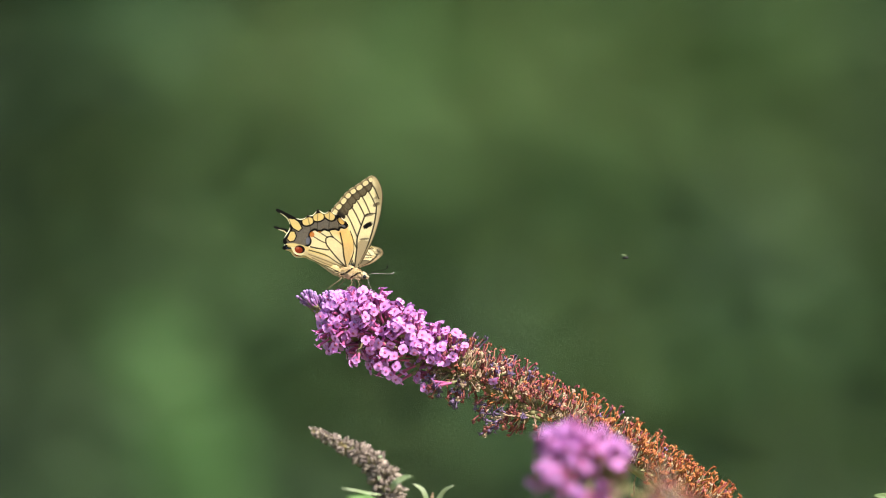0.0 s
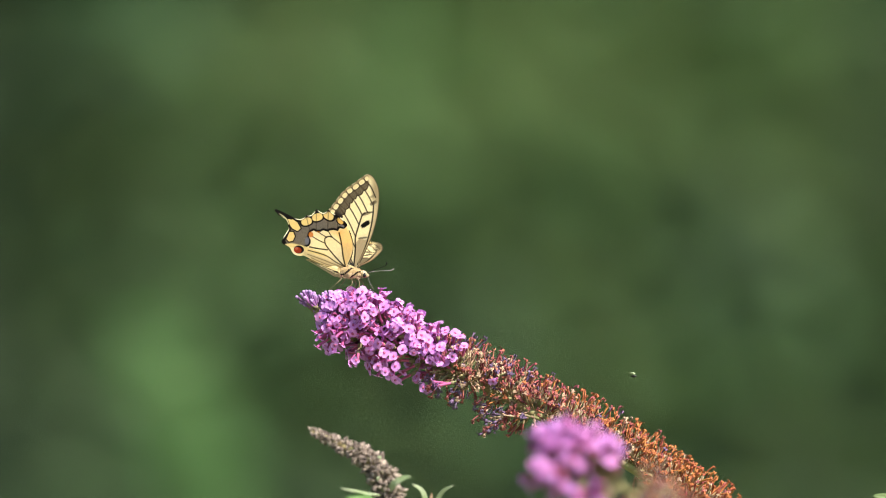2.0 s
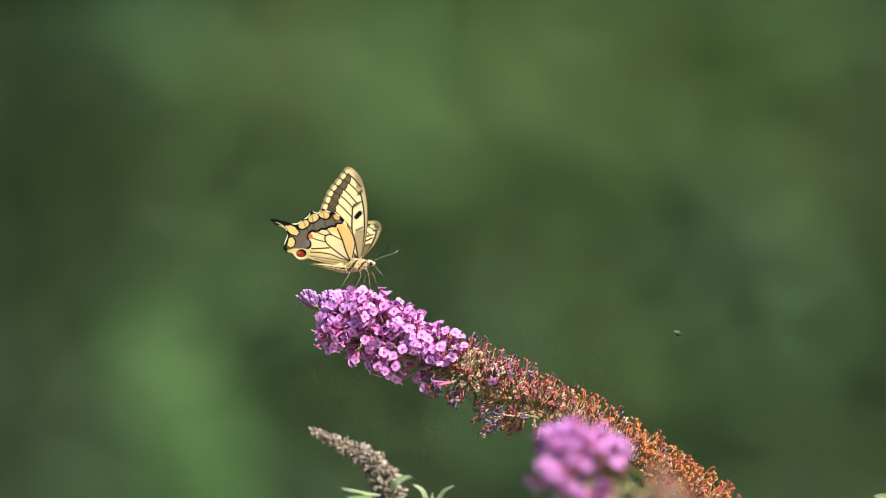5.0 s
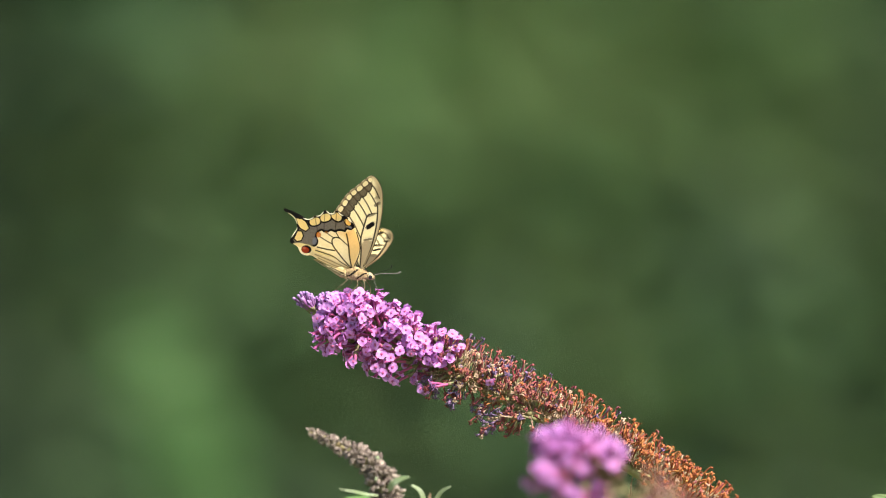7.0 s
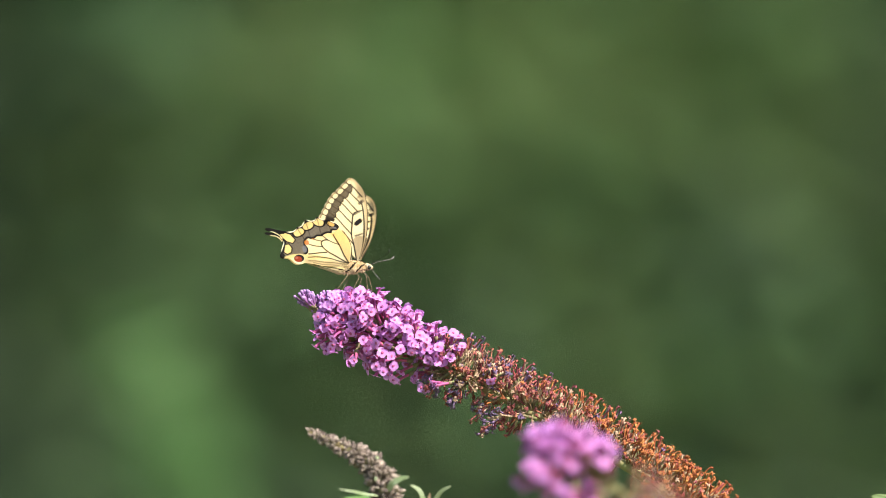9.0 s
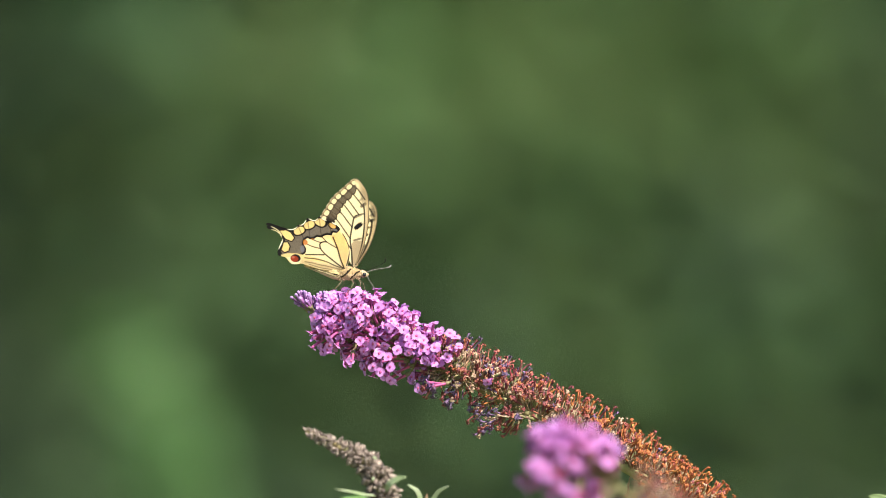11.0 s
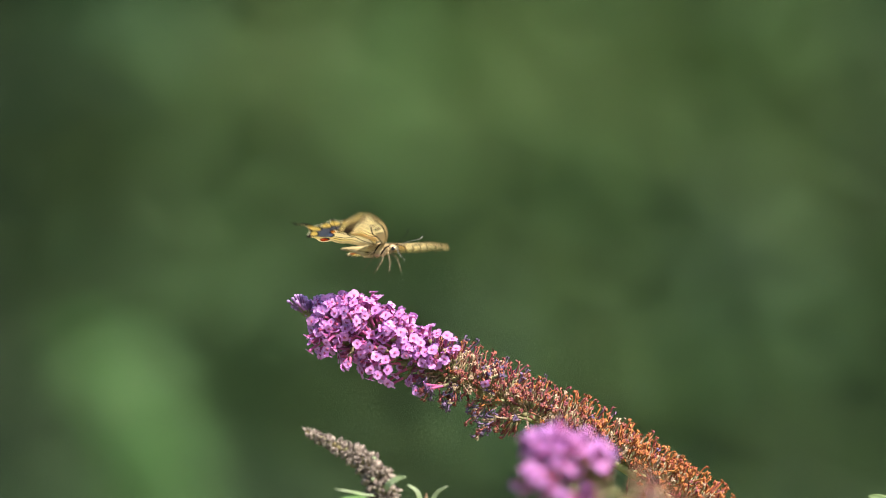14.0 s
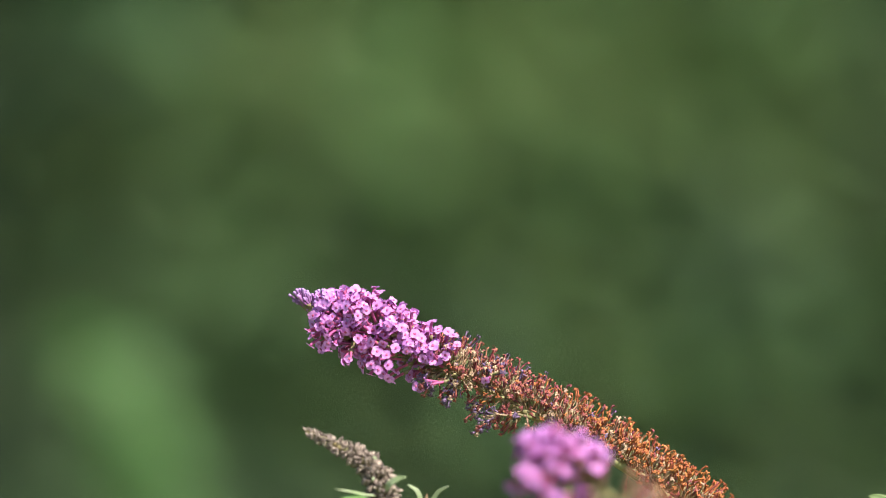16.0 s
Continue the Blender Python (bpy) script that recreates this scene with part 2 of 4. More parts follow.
def build_weed(name, foot, lean, height, spread, count, mat, label, seed):
    """A tall leafy plant in front of the hedge: a stem with many long leaves."""
    r = random.Random(seed)
    ob = thing(name, foot, label, "plant")
    st = Geo()
    line = spline([(0, 0, -0.02), (lean * .19, 0, height * .55), (lean * .60, 0, height * .864), (lean, 0, height)], 40)
    st.tube(line, [0.008 * (1 - .7 * i / 39) for i in range(40)], 6)
    part("stem", st.mesh("stem", [M_STEM]), ob)
    g = Geo()
    for k in range(count):
        f = 1 - .22 * r.random() ** .6 if r.random() < .9 else r.random()
        p = line[min(39, int(f * 39.99))] + Vector((r.gauss(0, spread), r.gauss(0, spread), r.gauss(0, spread * .6)))
        p.z = max(p.z, .02)
        m = Matrix.Translation(p) @ Euler((r.uniform(-.7, .7), r.uniform(-.9, .2), r.uniform(0, 6.28))).to_matrix().to_4x4()
        leaf_shape(g, m, r.uniform(.03, .05), r.uniform(.016, .026))
    part("foliage", g.mesh("foliage", [mat], False), ob, kind="stuff")
    return ob


build_ground()
build_hedge()
weed = build_weed("tall_weed", (-0.142, 3.9, 0), -0.155, 1.395, 0.013, 430, M_BRIGHT, "tall light green leafy plant standing before the hedge", 5)

# ---------------------------------------------------------------- florets
def corolla_mesh(seed, size=1.0):
    """Four rounded lobes round a small throat, opening along z."""
    r = random.Random(seed)
    g = Geo()
    for k in range(4):
        ang = math.pi / 2 * k + r.uniform(-.12, .12)
        wide, long, curl = r.uniform(.98, 1.2), r.uniform(1.65, 2.1), r.uniform(-.75, .55)
        vs, fs = [], []
        for i in range(5):
            f = i / 4
            half = wide * (0.36 + 0.72 * math.sin(math.pi * min(1, .10 + f * .74)) ** .8) * (1 if i < 4 else .66)
            for j in range(4):
                e = j / 1.5 - 1
                x = .35 + long * f - .18 * e * e * (1 if i == 4 else 0)
                vs.append((x * .001 * size, e * half * .001 * size, (.15 + curl * f * f + .34 * e * e * f + r.uniform(-.12, .12)) * .001 * size))
        for i in range(4):
            for j in range(3):
                fs.append((i * 4 + j, (i + 1) * 4 + j, (i + 1) * 4 + j + 1, i * 4 + j + 1))
        g.add(vs, fs, 0, Matrix.Rotation(ang, 4, "Z"))
    ring = [(math.cos(w) * .00042 * size, math.sin(w) * .00042 * size, .00022 * size) for w in [math.pi / 3 * q for q in range(6)]]
    g.add(ring + [(0, 0, -.0004)], [(i, (i + 1) % 6, 6) for i in range(6)], 1)
    return g.mesh("corolla", [M_PETAL, M_THROAT])


def tube_mesh(seed):
    """The long tube of a floret with its calyx, from the origin up to 8 mm."""
    r = random.Random(seed)
    b = r.uniform(-.0007, .0007)
    g = Geo()
    g.tube([(0, 0, 0), (b * .3, 0, .0025), (b, 0, .0055), (b * .4, 0, .0075), (0, 0, .0081)], [.00055, .0006, .0006, .0007, .0008], 6, 0)
    g.tube([(0, 0, -.0006), (0, 0, .0008), (b * .3, 0, .0022)], [.0004, .0009, .00085], 6, 1)
    return g.mesh("floret", [M_TUBE, M_CALYX])


def bud_mesh(seed):
    r = random.Random(seed)
    b = r.uniform(-.0006, .0006)
    g = Geo()
    g.tube([(0, 0, 0), (b, 0, .003), (b, 0, .0065), (0, 0, .0080)], [.0006, .0008, .0008, .0008], 7, 0)
    g.tube([(0, 0, .0078), (0, 0, .0083), (0, 0, .0090), (0, 0, .0095)], [.0008, .00098, .00092, .0006], 7, 2)
    g.tube([(0, 0, -.0006), (0, 0, .0008), (b * .5, 0, .002)], [.0004, .0009, .0008], 6, 1)
    return g.mesh("bud", [M_BUD, M_CALYX, M_TIP])


def withered_geo(g, seed, m=None, mi=0, mc=1):
    """A shrivelled floret: a pale calyx, a thin bent tube and a small curled crown."""
    r = random.Random(seed)
    q = Geo()
    bx, by, ln = r.uniform(-.0014, .0014), r.uniform(-.0014, .0014), r.uniform(.0048, .0076)
    hook = r.choice((-1, 1)) * r.uniform(.0003, .0011)
    q.tube([(bx * .2, by * .2, ln * .2), (bx * .6, by * .6, ln * .62), (bx, by, ln * .90), (bx + hook, by, ln)], [.00026, .00034, .00030, .00036], 5, mi, False)
    tip = Vector((bx + hook, by, ln))
    for k in range(4):
        w = 1.571 * k + r.uniform(-.5, .5)
        out, side = Vector((math.cos(w), math.sin(w), 0)), Vector((-math.sin(w), math.cos(w), 0))
        l1, drop = r.uniform(.0006, .0012), r.uniform(-.0002, .0010)
        a0, a1 = tip + out * .0002, tip + out * l1 + Vector((0, 0, .0004))
        a2 = tip + out * l1 * 1.15 - Vector((0, 0, drop))
        q.add([a0 - side * .0003, a0 + side * .0003, a1 + side * .0004, a1 - side * .00036, a2 + side * .00022, a2 - side * .0002], [(0, 1, 2, 3), (3, 2, 4, 5)], mi)
    for p in q.v[8:]:
        p += Vector((r.uniform(-1, 1), r.uniform(-1, 1), r.uniform(-1, 1))) * .00016
    q.tube([(0, 0, -.0004), (0, 0, .0007), (bx * .2, by * .2, ln * .25)], [.00028, .00055, .00042], 5, mc, False)
    g.add(q.v, q.f, mi, m)
    g.m[len(g.m) - len(q.m):] = q.m
    return g


COROLLAS = [corolla_mesh(i, s) for i, s in enumerate((1.0, 1.08, .92, 1.0, .84))]
TUBES = [tube_mesh(i) for i in range(3)]
BUDS = [bud_mesh(i) for i in range(3)]
WITHERED = {}
for key, mt in (("violet", M_W_VIOLET), ("red", M_W_RED), ("orange", M_W_ORANGE), ("straw", M_STRAW)):
    WITHERED[key] = [withered_geo(Geo(), 40 + i).mesh("withered_floret", [mt, M_HUSK]) for i in range(5)]


def add_floret(ob, p, d, r, open_floret=True):
    if open_floret:
        f = part("floret", r.choice(TUBES), ob, aim(p, d, r.uniform(0, 6.28)))
        tilt = Euler((r.uniform(-.8, .8), r.uniform(-.8, .8), r.uniform(0, 6.28))).to_matrix().to_4x4()
        part("corolla", r.choice(COROLLAS), f, Matrix.Translation((0, 0, .0079)) @ tilt)
    else:
        part("bud", r.choice(BUDS), ob, aim(p, d, r.uniform(0, 6.28)) @ Matrix.Scale(r.uniform(.5, .82), 4))


def panicle(name, axis_pts, pivot, fresh, wither, label, seed, n_buds, cymes=(), reach=1.0, group=""):
    """A long flower head. fresh, wither: (start, end, count) along the axis in metres from the tip."""
    r = random.Random(seed)
    ob = thing(name, pivot, label, "flower", group)
    line = [p - Vector(pivot) for p in spline(axis_pts, 160)]
    run = [0.0]
    for a, b in zip(line, line[1:]):
        run.append(run[-1] + (b - a).length)

    def place(s):
        i = min(range(len(run) - 1), key=lambda k: abs(run[k] - s))
        t = (line[max(i - 1, 0)] - line[min(i + 1, len(line) - 1)]).normalized()
        near = Vector((0, -1, 0))
        up = near.cross(t).normalized()
        if up.z < 0:
            up = -up
        return line[i], t, up, near

    st = Geo()
    st.tube(line, [.0007 + .0016 * min(1, run[i] / .12) for i in range(len(line))], 8)
    part("stem", st.mesh("stem", [M_STEM]), ob, label="green and straw coloured stem")
    stalks = Geo()
    for k in range(n_buds):
        s = .027 * r.random()
        p, t, up, near = place(s)
        a = r.uniform(0, 6.283)
        d = (up * math.cos(a) + near * math.sin(a)) * (.35 + s * 40) + t * .55 + up * (.55 + s * 20)
        base = p + d.normalized() * r.uniform(.0012, .0038 + s * .12)
        stalks.tube([p, base], [.0005, .0005], 5)
        add_floret(ob, base, d, r, False)
    s0, s1, count = fresh
    k = tries = 0
    while k < count and tries < 4000:
        tries += 1
        s = r.uniform(s0, s1)
        a = r.uniform(0, 6.283)
        ca, sa = math.cos(a), math.sin(a)
        if ca < -.2 and r.random() < (.45 if s - s0 < .62 * (s1 - s0) else .85):
            continue
        if ca < .25 and r.random() < .12:
            continue
        p, t, up, near = place(s)
        grow = min(1, .36 + (s - s0) / .022) * reach * (1 + (.30 * math.sin(math.pi * (s - s0) / (s1 - s0)) + .10 if ca > 0 else 0))
        d = (up * ca + near * sa) + t * r.uniform(.25, 1.15) + up * (r.uniform(-.2, .45) if sa > .2 else 0) + Vector((r.gauss(0, .18), r.gauss(0, .18), r.gauss(0, .18)))
        d.normalize()
        start = p + (up * ca + near * sa) * .001
        base = p + d * (r.uniform(.0012, .0055) if ca < .2 else r.uniform(.0030, .0080)) * grow
        if ca < -.2:
            if s < s0 + .02:
                grow = 1.0
            base = p + (up * ca + near * sa) * r.uniform(.001, .0085) * grow
            d = ((up * ca + near * sa) * r.uniform(.5, 1.1) + t * r.uniform(.4, 1.1) + Vector((r.gauss(0, .2), r.gauss(0, .2), r.gauss(0, .2)))).normalized()
        stalks.tube([start, base], [.0006, .0004], 5)
        add_floret(ob, base, d, r)
        k += 1
    # withered part
    s0, s1, count = wither
    rest = [Geo() for _ in range(4)]
    keys = ["violet", "red", "orange", "straw"]
    todo = []
    for i in range(count):
        s = r.uniform(s0, s1)
        f = (s - s0) / (s1 - s0)
        a = r.uniform(0, 6.283)
        ca = math.cos(a)
        if ca < .05 and r.random() < (.66 if f < .26 else .93):
            continue
        p, t, up, near = place(s)
        rad = up * math.cos(a) + near * math.sin(a)
        d = rad + up * .25 + t * r.uniform(-.25, .55) + Vector((r.gauss(0, .3), r.gauss(0, .3), r.gauss(0, .3)))
        d.normalize()
        base = p + rad * .001 + d * (((.0062 if f > .25 else .0050) + .0056 * max(0, ca) if ca > -.1 else .0046) * r.random() ** .45 + .0006) * reach
        w = [max(.008, .55 - 1.4 * f), .95 if f < .4 else .26, .05 + 3.0 * min(.5, max(0, f - .2)), .20 if f < .4 else .14]
        todo.append((p, base, d, r.choices(range(4), w)[0], f, a))
    near_first = sorted(todo, key=lambda q: q[1].y)
    for i, (p, base, d, c, f, a) in enumerate(near_first):
        stalks.tube([p, p.lerp(base, .5) + Vector((0, 0, .0004)), base], [.0004, .0003, .00026], 4, 1 if r.random() < .45 else 0)
        m = aim(base, d, r.uniform(0, 6.28)) @ Matrix.Scale(r.uniform(.75, 1.08), 4)
        if i < 290:
            part("withered_floret", r.choice(WITHERED[keys[c]]), ob, m)
        else:
            withered_geo(rest[c], 300 + i, m)
    for c in range(4):
        if rest[c].v:
            part("withered_bloom", rest[c].mesh("withered_bloom", [[M_W_VIOLET, M_W_RED, M_W_ORANGE, M_STRAW][c], M_HUSK]), ob, kind="stuff")
    # hanging side clusters: from, to, open florets, withered florets
    for a, b, n_open, n_dry in cymes:
        a, b = Vector(a) - Vector(pivot), Vector(b) - Vector(pivot)
        stalks.tube([a, a.lerp(b, .5) + Vector((0, -.001, .001)), b], [.0008, .0006, .0004], 5)
        for i in range(n_open + n_dry):
            f = r.uniform(.45, 1.0)
            d = (b - a).normalized() * .8 + Vector((r.gauss(0, .35), r.gauss(0, .35) - .3, r.gauss(0, .35)))
            p = a.lerp(b, f)
            if i < n_open:
                add_floret(ob, p, d, r)
            else:
                part("withered_floret", r.choice(WITHERED[r.choice(["violet", "violet", "red", "straw"])]), ob, aim(p, d, r.uniform(0, 6)))
    part("inner_stalk", stalks.mesh("inner_stalk", [M_CALYX, M_STALK]), ob, kind="stuff")
    return ob


# the flower head on which the butterfly sits
PIVOT = at(1300, 890)
main_axis = [at(553, 549), at(624, 572), at(692, 602), at(760, 637), at(870, 691), at(970, 743), at(1080, 803), at(1190, 876, .004), at(1300, 978, .01), at(1360, 1080, .02)]
main_head = panicle("buddleia_flower_head", main_axis, PIVOT, (.0105, .066, 530), (.058, .224, 2700),
                    "arching buddleia flower head, lilac at the tip, withered brown below", 3, 120,
                    [(at(715, 618), at(695, 652, -.006), 5, 2), (at(650, 590), at(636, 622, -.006), 4, 0), (at(600, 572), at(588, 600, -.004), 4, 0),
                     (at(800, 660), at(772, 686, -.005), 0, 14), (at(930, 712), at(872, 752, -.006), 0, 20), (at(960, 742), at(905, 737, -.008), 0, 10), (at(835, 674), at(806, 706, -.004), 0, 16), (at(895, 702), at(856, 728, -.003), 0, 14), (at(785, 650), at(765, 668, -.002), 0, 10),
                     (at(730, 625), at(741, 630, -.012), 2, 0), (at(860, 680), at(899, 660, -.012), 1, 3)], group="buddleia flower heads")

# the unsharp flower head nearer to the camera
FG_PIVOT = at(1230, 1000, -.18)
fg_axis = [at(976, 806, -.18), at(1032, 822, -.18), at(1098, 856, -.18), at(1166, 908, -.18), at(1243, 984, -.18), at(1288, 1064, -.18)]
near_head = panicle("buddleia_flower_head", fg_axis, FG_PIVOT, (.001, .032, 240), (.037, .09, 400),
                    "smaller lilac buddleia flower head with brownish lower florets", 8, 10,
                    [(at(1012, 832, -.18), at(1008, 860, -.185), 6, 0), (at(1050, 848, -.18), at(1036, 880, -.185), 7, 0), (at(1085, 865, -.18), at(1080, 900, -.185), 6, 0)], reach=.95, group="buddleia flower heads")


# ---------------------------------------------------------------- dry seed head and leaves
def capsule_mesh(seed):
    r = random.Random(seed)
    g = Geo()
    n = 6
    prof = [(.0, .0004), (.0012, .0011), (.0026, .0013), (.004, .0009), (.0052, .0003)]
    g.tube([(r.uniform(-.0002, .0002), r.uniform(-.0002, .0002), z) for z, _ in prof], [q for _, q in prof], n)
    for p in g.v:
        p += Vector((r.uniform(-1, 1), r.uniform(-1, 1), r.uniform(-1, 1))) * .00022
    return g.mesh("seed_capsule", [M_SEED])


def bent_leaf(path, width, mat, name, parent, label=""):
    """A leaf blade along a path, folded and with thickness."""
    g = Geo()
    line = spline(path, 14)
    vs, fs = [], []
    for i, p in enumerate(line):
        t = (line[min(i + 1, 13)] - line[max(i - 1, 0)]).normalized()
        side = t.cross(Vector((0.2, -1, 0.35))).normalized()
        nor = side.cross(t)
        w = width * math.sin(math.pi * min(1, .12 + .86 * i / 13)) ** .8
        for e in (-1, -.5, 0, .5, 1):
            vs.append(p + side * e * w * .5 + nor * (abs(e) * w * .18))
        for e in (1, .5, 0, -.5, -1):
            vs.append(p + side * e * w * .5 + nor * (abs(e) * w * .18 - .00035))
    for i in range(13):
        for k in range(10):
            fs.append((i * 10 + k, i * 10 + (k + 1) % 10, (i + 1) * 10 + (k + 1) % 10, (i + 1) * 10 + k))
    fs += [tuple(range(9, -1, -1)), tuple(130 + k for k in range(10))]
    g.add(vs, fs)
    return part(name, g.mesh(name, [mat]), parent, label=label)


def build_seed_head():
    r = random.Random(21)
    y = -.04
    piv = at(700, 960, y)
    ob = thing("dry_seed_head", piv, "dry grey-brown pointed buddleia seed head with small leaves", "seed head")
    line = [p - piv for p in spline([at(552, 762, y), at(600, 785, y), at(645, 808, y), at(676, 840, y), at(688, 885, y), at(700, 960, y), at(705, 1040, y)], 120)]
    g = Geo()
    g.tube(line, [.0008 + .0016 * min(1, i / 60) for i in range(120)], 7)
    part("stem", g.mesh("stem", [M_STEM]), ob)
    caps = [capsule_mesh(i) for i in range(4)]
    rest = Geo()
    for k in range(880):
        f = r.random() ** .8
        i = int(f * 74)
        t = (line[i] - line[i + 1]).normalized()
        near = Vector((0, -1, 0))
        up = near.cross(t).normalized()
        a = r.uniform(0, 6.283)
        clump = .5 + .5 * math.sin(f * 46 + 2.5 * math.sin(a))
        rad = (.0004 + .0055 * min(1, f * 1.2)) * (.45 + .65 * clump) * r.uniform(.75, 1.0)
        out = up * math.cos(a) + near * math.sin(a)
        d = out + t * r.uniform(-.1, .8) + Vector((r.gauss(0, .35), r.gauss(0, .35), r.gauss(0, .35)))
        sc = .28 + .24 * min(1, f * 1.6) + r.uniform(0, .14)
        m = aim(line[i] + out * rad * .85, d, r.uniform(0, 6)) @ Matrix.Scale(sc, 4)
        if k < 290:
            part("seed_capsule", r.choice(caps), ob, m)
        else:
            me = r.choice(caps)
            rest.add([v.co for v in me.vertices], [tuple(q.vertices) for q in me.polygons], 0, m)
    part("inner_capsule", rest.mesh("inner_capsule", [M_SEED]), ob, kind="stuff")

    def L(px, py, dy=0.0):
        return at(px, py, y + dy) - piv
    bent_leaf([L(690, 870, -.004), L(700, 855, -.008), L(716, 846, -.010), L(729, 843, -.012)], .0026, M_PALE, "bract", ob, "pale green bract")
    bent_leaf([L(676, 876, -.004), L(656, 874, -.008), L(632, 869, -.012), L(604, 864, -.016)], .0009, M_PALE, "bract", ob, "pale green bract")
    bent_leaf([L(690, 905, -.004), L(664, 890, -.008), L(640, 880, -.010), L(612, 880, -.012)], .0034, M_LEAF, "leaf", ob, "fresh green leaf")
    for q in ((669, 808, 677, 812), (672, 844, 669, 852)):
        bent_leaf([L(q[0], q[1], -.006), L((q[0] + q[2]) / 2, (q[1] + q[3]) / 2 - 2, -.008), L(q[2], q[3], -.007)], .0009, M_PALE, "bract", ob)
    return ob


def build_shoot():
    y = -.03
    piv = at(760, 960, y)
    ob = thing("leafy_shoot", piv, "young grey-green buddleia shoot with narrow curled leaves", "shoot")

    def L(px, py, dy=0.0):
        return at(px, py, y + dy) - piv
    g = Geo()
    g.tube([L(766, 1040), L(764, 960), L(762, 900), L(762, 884)], [.002, .0016, .0012, .0008], 7)
    part("stem", g.mesh("stem", [M_STEM]), ob)
    bent_leaf([L(761, 905), L(753, 880, -.003), L(746, 866, -.006), L(732, 857, -.01)], .0021, M_PALE, "leaf", ob)
    bent_leaf([L(765, 905), L(776, 884, -.003), L(786, 869, -.005), L(803, 859, -.008)], .0018, M_PALE, "leaf", ob)
    bent_leaf([L(763, 900), L(764, 888, -.004), L(766, 872, -.005)], .0018, M_STRAW, "leaf", ob, "yellowish young leaf")
    return ob


def build_side_leaf():
    y = .02
    piv = at(1600, 960, y)
    ob = thing("leafy_shoot", piv, "yellow-green leaf tip of a shoot", "shoot")

    def L(px, py, dy=0.0):
        return at(px, py, y + dy) - piv
    g = Geo()
    g.tube([L(1606, 1040), L(1604, 960), L(1602, 905)], [.002, .0016, .0008], 7)
    part("stem", g.mesh("stem", [M_STEM]), ob)
    bent_leaf([L(1602, 910), L(1585, 890), L(1566, 880), L(1546, 877)], .004, M_YELLOWISH, "leaf", ob)
    bent_leaf([L(1602, 910), L(1612, 890), L(1630, 876), L(1650, 872)], .004, M_YELLOWISH, "leaf", ob)
    return ob


build_seed_head()
shoot = build_shoot()
build_side_leaf()


def build_shrub():
    """Canes of the shrub that carry the flower heads, out of the ground."""
    ob = thing("buddleia_shrub", (0.10, 0.12, 0), "woody canes of the buddleia shrub below the flower heads", "shrub")
    o = Vector((0.10, 0.12, 0))
    for tip, y0 in ((at(1355, 1072, .02), .06), (at(1280, 1060, -.18), -.05), (at(705, 1040, -.04), .02), (at(766, 1040, -.03), .06), (at(1606, 1040, .02), .05)):
        foot = Vector((o.x + (tip.x - o.x) * .25, y0, -.03))
        mid = foot.lerp(tip, .5) + Vector(((tip.x - o.x) * .2, 0, .05))
        g = Geo()
        g.tube([p - o for p in spline([foot, mid, tip], 24)], [.008 - .0055 * i / 23 for i in range(24)], 8)
        part("cane", g.mesh("cane", [M_BARK]), ob)
    return ob


build_shrub()

# ---------------------------------------------------------------- butterfly
K = S / 3
FORE_SPACE, HIND_SPACE, BODY_SPACE = ((500, 535), 0.0), ((465, 570), 5.0), ((480, 570), 5.0)
FORE_HINGE, HIND_HINGE = 20 * K, -15 * K


def wing_xy(px, py, space):
    """Body plane of the butterfly: forward and up, in metres from the hinge of that space."""
    (hx, hy), lean = space
    u, w, a = (px - hx) * K, (hy - py) * K, radians(lean)
    return (u * math.cos(a) + w * math.sin(a), -u * math.sin(a) + w * math.cos(a))


def smooth2d(pts, closed=True, step=3.0):
    pts = np.array(pts, float)
    n, out = len(pts), []
    for i in range(n if closed else n - 1):
        if closed:
            a, b, c, d = pts[i - 1], pts[i], pts[(i + 1) % n], pts[(i + 2) % n]
        else:
            a, b, c, d = pts[max(i - 1, 0)], pts[i], pts[i + 1], pts[min(i + 2, n - 1)]
        k = max(2, int(np.linalg.norm(c - b) / step))
        for t in np.arange(k) / k:
            out.append(0.5 * (2 * b + (c - a) * t + (2 * a - 5 * b + 4 * c - d) * t * t + (3 * b - a - 3 * c + d) * t ** 3))
    if not closed:
        out.append(pts[-1])
    return np.array(out)


def line_dist(P, line):
    """Distance of points P to a polyline, and the length run along it to the nearest place."""
    best, along, run = np.full(len(P), 1e9), np.zeros(len(P)), 0.0
    for a, b in zip(line[:-1], line[1:]):
        ab = b - a
        ln = np.linalg.norm(ab) + 1e-9
        t = np.clip(((P - a) @ ab) / ln ** 2, 0, 1)
        d = np.linalg.norm(P - (a + t[:, None] * ab), axis=1)
        hit = d < best
        best[hit], along[hit] = d[hit], run + t[hit] * ln
        run += ln
    return best, along


def point_at(line, s):
    run = 0.0
    for a, b in zip(line[:-1], line[1:]):
        ln = np.linalg.norm(b - a)
        if run + ln >= s:
            return a + (b - a) * (s - run) / ln
        run += ln
    return line[-1]


def inside(P, poly):
    hit = np.zeros(len(P), bool)
    for (x0, y0), (x1, y1) in zip(poly, np.roll(poly, -1, 0)):
        if y0 != y1:
            hit ^= ((P[:, 1] < y0) != (P[:, 1] < y1)) & (P[:, 0] < (x1 - x0) * (P[:, 1] - y0) / (y1 - y0) + x0)
    return hit


